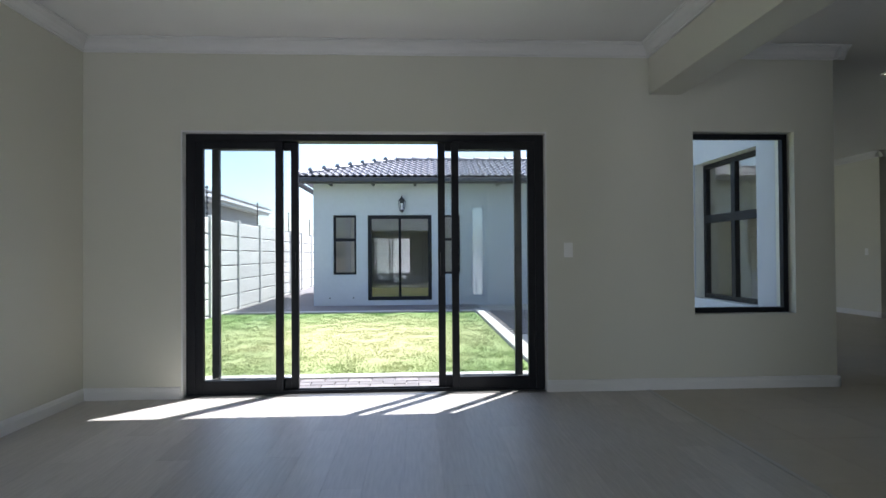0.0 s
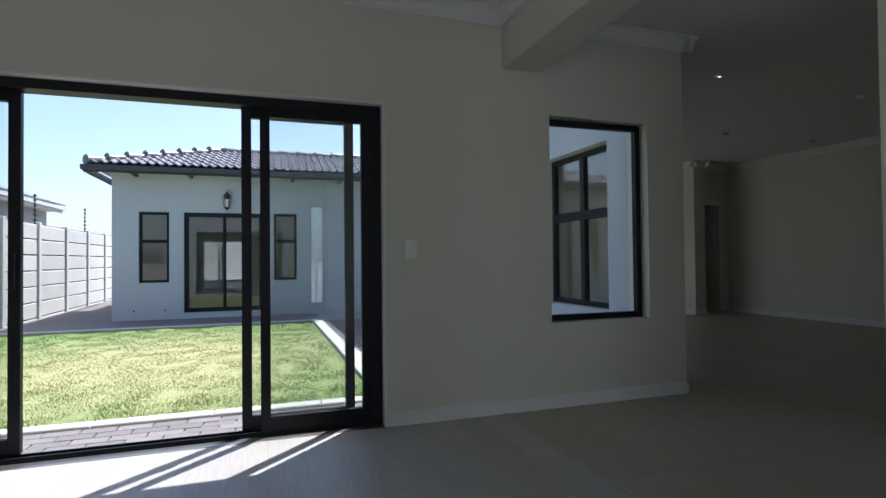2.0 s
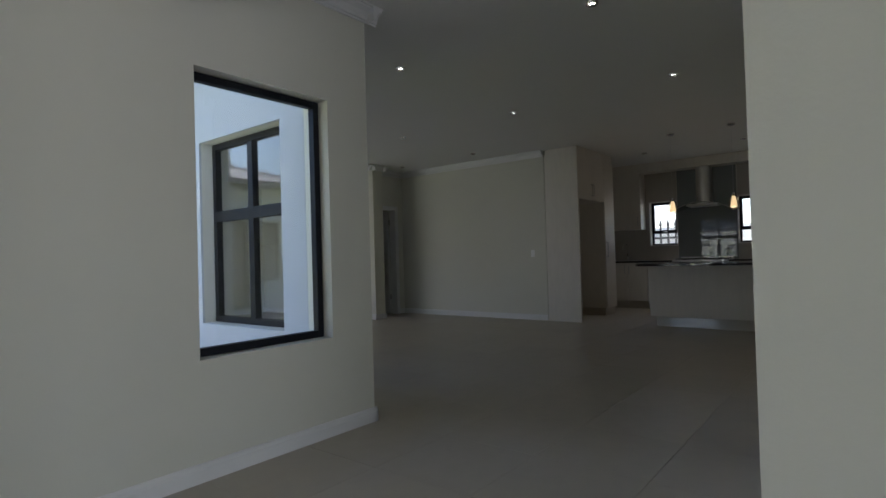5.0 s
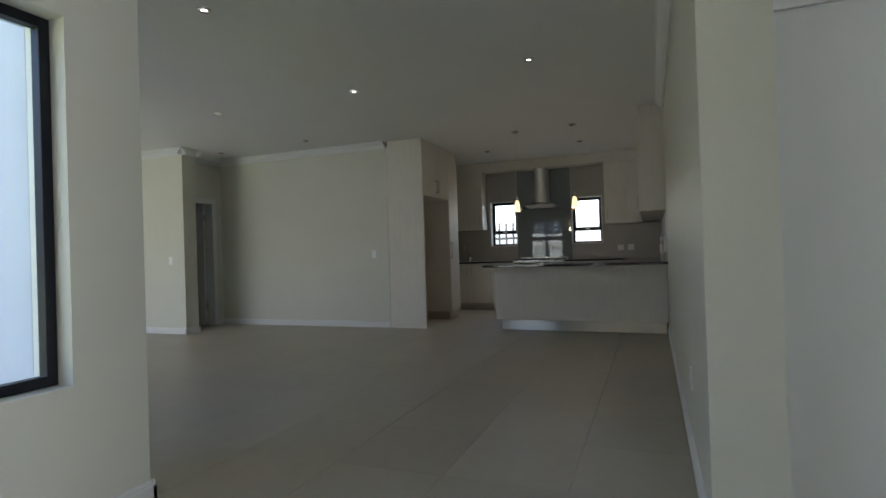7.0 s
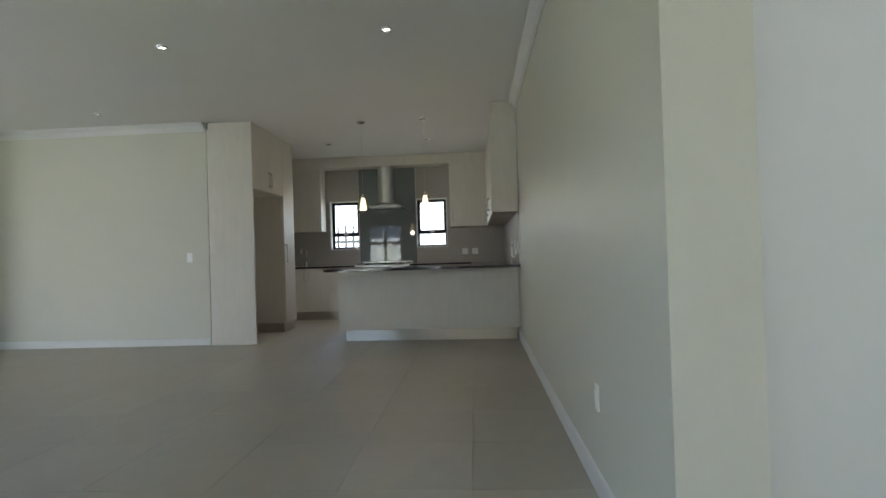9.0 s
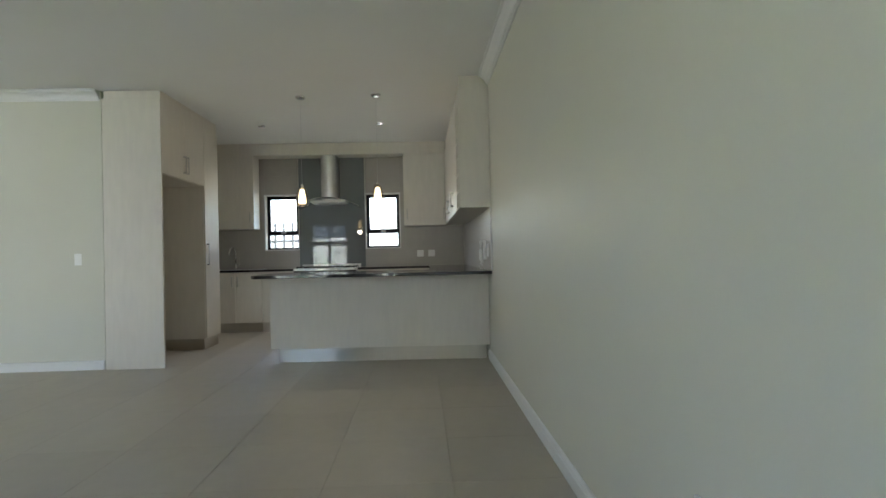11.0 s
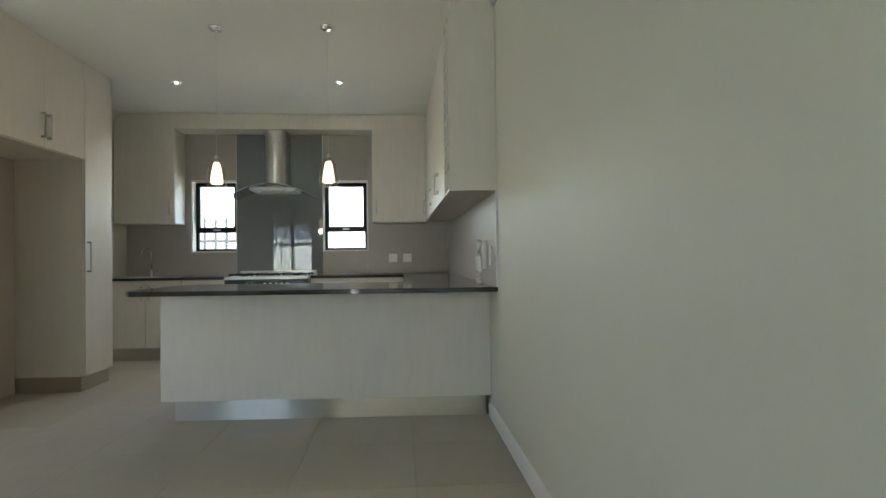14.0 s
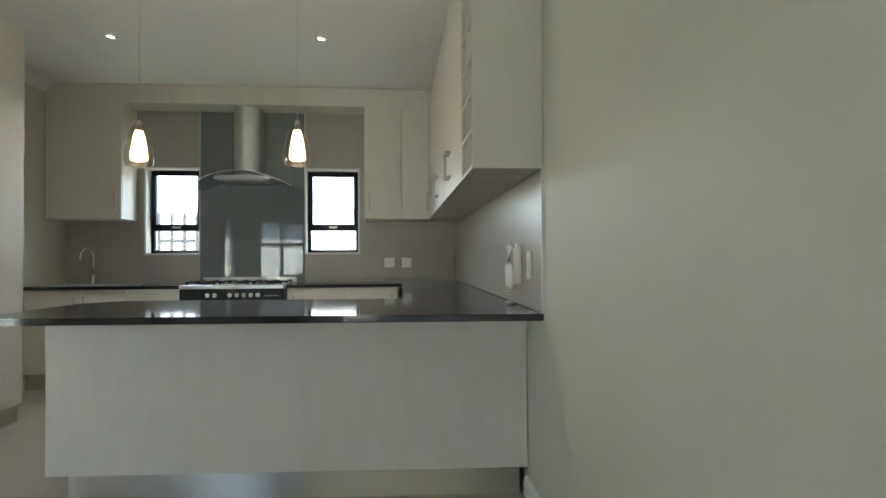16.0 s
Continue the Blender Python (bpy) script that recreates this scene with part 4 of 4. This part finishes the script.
def fence_post(x, y):
    t = thing("electric_fence_post", "thin dark electric fence post with insulators", "fence post", (x, y, 1.86), "electric fence posts")
    bm = bmesh.new()
    rod(bm, (0, 0, -0.2), (0, 0, 0.62), 0.011, sides=8)
    part("pole", bm, GUTTER, t)
    for k in range(6):
        bm = bmesh.new()
        rod(bm, (-0.026, 0, 0.08 + k * 0.1), (0.026, 0, 0.08 + k * 0.1), 0.017, sides=8)
        part("insulator", bm, GUTTER, t)
    return t


first = fence_post(-4.10, 11.15)
for y in (14.45, 17.75, 21.05, 24.35):
    copy_thing(first, pose(-4.10, y, 1.86))
bm = bmesh.new()
for k in range(6):
    rod(bm, (-4.10, 5.0, 1.94 + k * 0.1), (-4.10, 24, 1.94 + k * 0.1), 0.002, sides=5)
tagged(part("fence_wires", bm, GUTTER), "thin electric fence wires above the garden wall", "wire")

# neighbour's building
nb = thing("neighbour_house", "grey neighbouring house with a corrugated roof behind the wall", "house")
boxpart("wall", (-13.0, -6.3, 3.0, 22.0, -0.3, 2.72), NEIGHBOUR, nb)
bm = bmesh.new()
n = 182
prev = None
for k in range(n + 1):
    y = 2.7 + 19.6 * k / n
    dz = 0.026 * math.cos(k * math.pi)
    cur = [bm.verts.new((-5.85, y, 2.94 + dz)), bm.verts.new((-9.8, y, 3.76 + dz)), bm.verts.new((-13.6, y, 2.94 + dz))]
    if prev:
        for i in range(2):
            bm.faces.new((prev[i], prev[i + 1], cur[i + 1], cur[i]))
    prev = cur
bmesh.ops.solidify(bm, geom=bm.faces[:], thickness=0.02)
part("roof", bm, FIBRE, nb, "grey corrugated fibre-cement roof")
boxpart("fascia", (-5.95, -5.92, 2.75, 22.22, 2.68, 2.895), FASCIA, nb)
boxpart("gutter", (-5.915, -5.80, 2.75, 22.22, 2.77, 2.87), FASCIA, nb)
bm = bmesh.new()
block(bm, -6.3, -5.951, 2.8, 22.2, 2.72, 2.74)
part("soffit", bm, FASCIA, nb)

# garden wing opposite
WY = 13.3
gw = thing("garden_wing", "pale plastered garden wing with a dark tiled hip roof", "house")
FW = [(-2.01, -1.47, 0.645, 2.05), (-1.205, 0.31, 0.03, 2.05), (0.52, 0.99, 0.645, 2.05)]
bm = bmesh.new()
cuts = sorted({-2.47, 3.14, *(q for o in FW for q in o[:2])})
for s, e in zip(cuts, cuts[1:]):
    zs = [(-0.3, 2.80)]
    for o in FW:
        if o[0] <= s and e <= o[1]:
            zs = [(-0.3, o[2]), (o[3], 2.80)]
    for lo, hi in zs:
        block(bm, s, e, WY, WY + 0.24, lo, hi)
block(bm, -2.47, -2.23, WY + 0.24, WY + 5.5, -0.3, 2.80)
block(bm, 3.14, 12, WY, WY + 0.24, -0.3, 2.80)
bmesh.ops.remove_doubles(bm, verts=bm.verts, dist=0.0005)
part("wall", bm, PLASTER, gw)
bm = bmesh.new()
block(bm, -2.23, 3.2, WY + 5.2, WY + 5.4, -0.3, 2.80)
block(bm, 3.2, 3.4, WY + 0.24, WY + 5.4, -0.3, 2.80)
part("inner_wall", bm, PAINT, gw)
boxpart("inner_floor", (-2.23, 3.2, WY + 0.24, WY + 5.2, -0.1, 0.0), TILE, gw)
boxpart("inner_ceiling", (-2.23, 3.2, WY + 0.24, WY + 5.2, 2.70, 2.78), WHITE, gw)
for k, o in enumerate(FW):
    x0, x1, z0, z1 = (o[0] + 0.002, o[1] - 0.002, o[2] + 0.002, o[3] - 0.002)
    f = frame_part("patio_door" if k == 1 else "window", gw, x0, x1, z0, z1, WY + 0.06, WY + 0.12, 0.085 if k == 1 else 0.05)
    if k == 1:
        xm = (x0 + x1) / 2
        for q in (xm,):
            boxpart("mullion", (q - 0.03, q + 0.03, WY + 0.06, WY + 0.12, z0 + 0.085, z1 - 0.085), BLACK, f)
        pane(f, x0 + 0.08, x1 - 0.08, z0 + 0.08, z1 - 0.08, WY + 0.09)
    else:
        zt = z1 - 0.58
        boxpart("transom", (x0 + 0.05, x1 - 0.05, WY + 0.05, WY + 0.12, zt - 0.035, zt + 0.035), BLACK, f)
        pane(f, x0 + 0.045, x1 - 0.045, z0 + 0.045, zt - 0.03, WY + 0.09)
        pane(f, x0 + 0.045, x1 - 0.045, zt + 0.03, z1 - 0.045, WY + 0.09)
# roof: hip with rows of curved tiles
EAVE_Z, EAVE_Y, HIP_X, PITCH = 2.87, WY - 0.45, -2.79, math.tan(radians(18.4))
RIDGE_RUN = 2.2
bm = bmesh.new()
hx = HIP_X + 0.02
outline = [(hx, EAVE_Y, EAVE_Z), (14, EAVE_Y, EAVE_Z), (14, EAVE_Y + RIDGE_RUN, EAVE_Z + RIDGE_RUN * PITCH), (hx + RIDGE_RUN, EAVE_Y + RIDGE_RUN, EAVE_Z + RIDGE_RUN * PITCH),
           (hx, EAVE_Y + 2 * RIDGE_RUN, EAVE_Z), (14, EAVE_Y + 2 * RIDGE_RUN, EAVE_Z)]
vs = [bm.verts.new(p) for p in outline]
for f in ((0, 1, 2, 3), (0, 3, 4), (3, 2, 5, 4)):
    bm.faces.new([vs[i] for i in f])
bmesh.ops.solidify(bm, geom=bm.faces[:], thickness=0.03)
roof = part("roof", bm, ROOF, gw, "dark glazed concrete tile roof")


def roof_tile_mesh():
    bm = bmesh.new()
    prof = [(-0.078, 0.008), (-0.058, 0.036), (-0.031, 0.046), (-0.004, 0.027), (0.020, 0.005), (0.050, 0.003), (0.078, 0.010)]
    rows = [[bm.verts.new((x, y, z + dz)) for x, z in prof] for y, dz in ((-0.02, 0.03), (-0.02, 0.055), (0.36, 0.028))]
    for a, b in zip(rows, rows[1:]):
        for i in range(len(prof) - 1):
            bm.faces.new((a[i], a[i + 1], b[i + 1], b[i]))
    me = bpy.data.meshes.new("roof_tile")
    bm.to_mesh(me)
    bm.free()
    me.materials.append(ROOF)
    return me


tile_me = roof_tile_mesh()
slope = math.degrees(math.atan(PITCH))
for j in range(7):
    y = EAVE_Y + 0.33 * j * math.cos(math.atan(PITCH))
    z = EAVE_Z + 0.33 * j * math.sin(math.atan(PITCH))
    x = HIP_X + 0.14 + 0.33 * j * 0.96
    while x < 5.6:
        lay("roof_tile", tile_me, roof, pose(x, y, z, slope))
        x += 0.154
bm = bmesh.new()
low, high = Vector((HIP_X, EAVE_Y, EAVE_Z + 0.05)), Vector((HIP_X + RIDGE_RUN, EAVE_Y + RIDGE_RUN, EAVE_Z + RIDGE_RUN * PITCH + 0.05))
for k in range(8):
    p, q = low.lerp(high, k / 8), low.lerp(high, (k + 1.08) / 8)
    rod(bm, p + Vector((0, 0, 0.03)), q - Vector((0, 0, 0.01)), 0.078, 0.062, 12)
    e = (q - p).normalized() * 0.03
    rod(bm, p + Vector((0, 0, 0.045)), p + e * 0.7 + Vector((0, 0, 0.04)), 0.094, 0.082, 12)
part("hip_tiles", bm, ROOF, gw, "rounded hip tiles with raised ends")
bm = bmesh.new()
for k in range(26):
    x = HIP_X + RIDGE_RUN + k * 0.42
    z = EAVE_Z + RIDGE_RUN * PITCH + 0.04
    rod(bm, (x, EAVE_Y + RIDGE_RUN, z + 0.02), (x + 0.46, EAVE_Y + RIDGE_RUN, z), 0.09, 0.072, 12)
    rod(bm, (x, EAVE_Y + RIDGE_RUN, z + 0.035), (x + 0.03, EAVE_Y + RIDGE_RUN, z + 0.033), 0.112, 0.10, 12)
part("ridge_tiles", bm, ROOF, gw, "rounded ridge tiles")
boxpart("fascia", (HIP_X - 0.02, 14, EAVE_Y - 0.02, EAVE_Y + 0.005, 2.735, 2.87), GUTTER, gw)
boxpart("gutter", (HIP_X - 0.06, 14, EAVE_Y - 0.13, EAVE_Y - 0.022, 2.76, 2.86), GUTTER, gw, bevel=0.02)
boxpart("side_fascia", (HIP_X - 0.04, HIP_X - 0.02, EAVE_Y, WY + 6.0, 2.735, 2.87), GUTTER, gw)
boxpart("soffit", (HIP_X, 14, EAVE_Y + 0.006, WY - 0.002, 2.805, 2.82), FASCIA, gw)
for k in range(8):
    x = -2.04 + k * 0.98
    boxpart("rafter_end", (x - 0.03, x + 0.03, EAVE_Y + 0.01, WY - 0.001, 2.73, 2.803), GUTTER, gw)

# lantern on the garden wing
t = thing("wall_lantern", "black carriage lantern on the garden wing wall", "wall lamp", (-0.39, WY, 2.27))
boxpart("bracket", (-0.035, 0.035, -0.02, -0.001, -0.14, 0.10), GUTTER, t, bevel=0.004)
bm = bmesh.new()
rod(bm, (0, -0.02, -0.10), (0, -0.11, -0.14), 0.012, sides=8)
part("arm", bm, GUTTER, t)
bm = bmesh.new()
rod(bm, (0, -0.11, 0.10), (0, -0.11, 0.20), 0.095, 0.012, 6)
rod(bm, (0, -0.11, 0.20), (0, -0.11, 0.24), 0.012, 0.006, 6)
part("cap", bm, GUTTER, t)
bm = bmesh.new()
rod(bm, (0, -0.11, -0.13), (0, -0.11, -0.17), 0.06, 0.015, 6)
for k in range(6):
    c, s = math.cos(k * math.tau / 6), math.sin(k * math.tau / 6)
    rod(bm, (0.055 * c, -0.11 + 0.055 * s, -0.13), (0.085 * c, -0.11 + 0.085 * s, 0.10), 0.006, sides=5)
part("cage", bm, GUTTER, t)
bm = bmesh.new()
rod(bm, (0, -0.11, -0.10), (0, -0.11, 0.05), 0.028, 0.036, 12)
part("lamp_glass", bm, PLASTIC, t, "white lamp glass")
for x in (-2.09, -1.54):
    bm = bmesh.new()
    rod(bm, (0, 0, 0), (0, -0.02, 0), 0.018, sides=8)
    t = part("weep_pipe", bm, GUTTER)
    t.matrix_world = pose(x, WY, 0.10)
    tagged(t, "small dark weep pipe low in the garden wing wall", "pipe", "weep pipes")

# yard behind the kitchen windows
t = thing("back_boundary_wall", "white painted boundary wall behind the kitchen", "garden wall")
boxpart("wall", (13.9, 14.05, -4, 12, -0.4, 1.62), material("back_wall_paint", (0.78, 0.78, 0.76), 0.85, var=0.05, scale=10, second=0.05), t)
t = thing("palisade_fence", "dark steel palisade fence with spear tops behind the kitchen", "fence")
for k in range(22):
    y = 4.6 + k * 0.165
    bm = bmesh.new()
    block(bm, 13.70, 13.712, y - 0.022, y + 0.022, -0.13, 1.66)
    prism(bm, [(13.70, y - 0.03), (13.712, y - 0.03), (13.712, y + 0.03), (13.70, y + 0.03)], 1.66, 1.70)
    rod(bm, (13.706, y, 1.70), (13.706, y, 1.80), 0.028, 0.002, 4)
    part("pale", bm, GUTTER, t)
for z in (0.3, 1.35):
    boxpart("rail", (13.714, 13.75, 4.5, 8.2, z, z + 0.05), GUTTER, t)

# ---- floor pieces ----
fl = structure(boxpart("floor_living", (-2.60, 1.81, -3.50, 4.80, -0.0115, -0.009), GROUT), "grey oak laminate plank floor of the living room", "floor")
pw, pl = 0.192, 1.285
plank = piece_mesh("plank", pw - 0.0006, pl - 0.0006, 0.008, PLANK, 0.0006)
x = -2.60 + pw / 2
i = 0
while x < 1.80:
    off = (i * 0.43) % pl
    y = 4.79 - pl / 2 + off
    while y > -3.6:
        lo, hi = max(y - pl / 2, -3.5), min(y + pl / 2, 4.795)
        if hi - lo > 0.02:
            ob = lay("plank", plank, fl, pose(x, (lo + hi) / 2, 0.0))
            ob.scale = ((min(x + pw / 2, 1.805) - (x - pw / 2)) / pw, (hi - lo) / pl, 1)
            if x + pw / 2 > 1.805:
                ob.location.x = (x - pw / 2 + 1.805) / 2
        y -= pl
    x += pw
    i += 1
bm = bmesh.new()
trim_run(bm, (1.818, -3.5), (1.818, 4.79), (1, 0), [(-0.018, 0.0005), (-0.012, 0.005), (0.012, 0.005), (0.018, 0.0005)], 0.0)
structure(part("floor_strip", bm, NICKEL), "narrow metal cover strip between laminate and tiles", "threshold")

bm = bmesh.new()
block(bm, 1.83, 3.40, -3.50, 4.80, -0.0115, -0.006)
block(bm, 3.40, 11.75, -3.50, 12.60, -0.0115, -0.006)
ft = structure(part("floor_tiled", bm, GROUT), "large beige porcelain tile floor", "floor")
S = 0.604
tile = piece_mesh("tile", S - 0.0016, S - 0.0016, 0.009, TILE, 0.0008)
far_faces = bmesh.new()
x0 = 7.66 - 10 * S
for i in range(17):
    for j in range(-10, 16):
        a, b = x0 + i * S, 3.008 + j * S
        if b > 12.6 or b < -3.9:
            continue
        cx0, cx1, cy0, cy1 = max(a, 1.835), min(a + S, 11.75), max(b, -3.5), min(b + S, 12.6)
        if cx1 - cx0 < 0.02 or cy1 - cy0 < 0.02:
            continue
        if cy1 > 4.80 and cx0 < 3.40:
            if cy0 >= 4.80 and cx1 <= 3.40:
                continue
            if cx1 > 3.42:
                if cy0 < 4.80:
                    block(far_faces, cx0 + 0.0017, 3.40, cy0 + 0.0017, 4.80, -0.005, 0.0)
                cx0 = 3.40
            else:
                cy1 = 4.80
        near = 1.8 < b + S and b < 9.3 and not (a > 9.1 and b > 6.3)
        if near:
            ob = lay("tile", tile, ft, pose((cx0 + cx1) / 2, (cy0 + cy1) / 2, 0.0))
            ob.scale = ((cx1 - cx0) / S, (cy1 - cy0) / S, 1)
        else:
            block(far_faces, cx0 + 0.0017, cx1 - 0.0017, cy0 + 0.0017, cy1 - 0.0017, -0.005, 0.0)
tagged(part("tile_field", far_faces, TILE, ft), kind="stuff")

# wall tiles of the kitchen splash zone
wt = structure(boxpart("wall_tiling", (11.7475, 11.7485, 2.46, 6.298, 0.902, 1.185), WALLTILE), "taupe rectangular wall tiles above the worktop", "wall tiling")
slab = piece_mesh("tile", 0.297, 0.597, 0.006, WALLTILE, 0.0004)
boxpart("tile_bed", (8.421, 11.736, 2.4572, 2.4582, 0.902, 1.508), WALLTILE, wt)
def wall_tile(x, y0, y1, z0, z1, facing):
    """One tile, cut to that height and length."""
    if y1 - y0 < 0.015 or z1 - z0 < 0.015:
        return
    if facing == "x":
        ob = lay("tile", slab, wt, Matrix.Translation((x, (y0 + y1) / 2, (z0 + z1) / 2)) @ pose(0, 0, 0, 0, -90, 0))
    else:
        ob = lay("tile", slab, wt, Matrix.Translation(((y0 + y1) / 2, x, (z0 + z1) / 2)) @ pose(0, 0, 0, 0, -90, -90))
    ob.scale = ((z1 - z0 - 0.0004) / 0.297, (y1 - y0 - 0.0004) / 0.597, 1)
for z0, z1 in ((0.902, 1.19), (1.19, 1.51), (1.51, 1.77), (1.77, 2.03), (2.03, 2.33), (2.33, 2.60)):
    for y0, y1 in ((2.47, 2.87), (2.87, 3.465), (3.465, 3.99), (5.03, 5.54), (5.54, 5.95), (5.95, 6.295)):
        window = (y0, y1) in ((3.465, 3.99), (5.03, 5.54))
        if window and 1.18 < z0 < 2.02:
            continue
        if z0 > 1.5 and not window and not (y0 == 5.54) and not (y0 == 2.87):
            continue
        wall_tile(11.741, y0, y1, z0, z1, "x")
for z0, z1 in ((0.902, 1.20), (1.20, 1.508)):
    for k in range(6):
        a = 8.42 + k * 0.6
        wall_tile(2.464, a, min(a + 0.6, 11.735), z0, z1, "y")
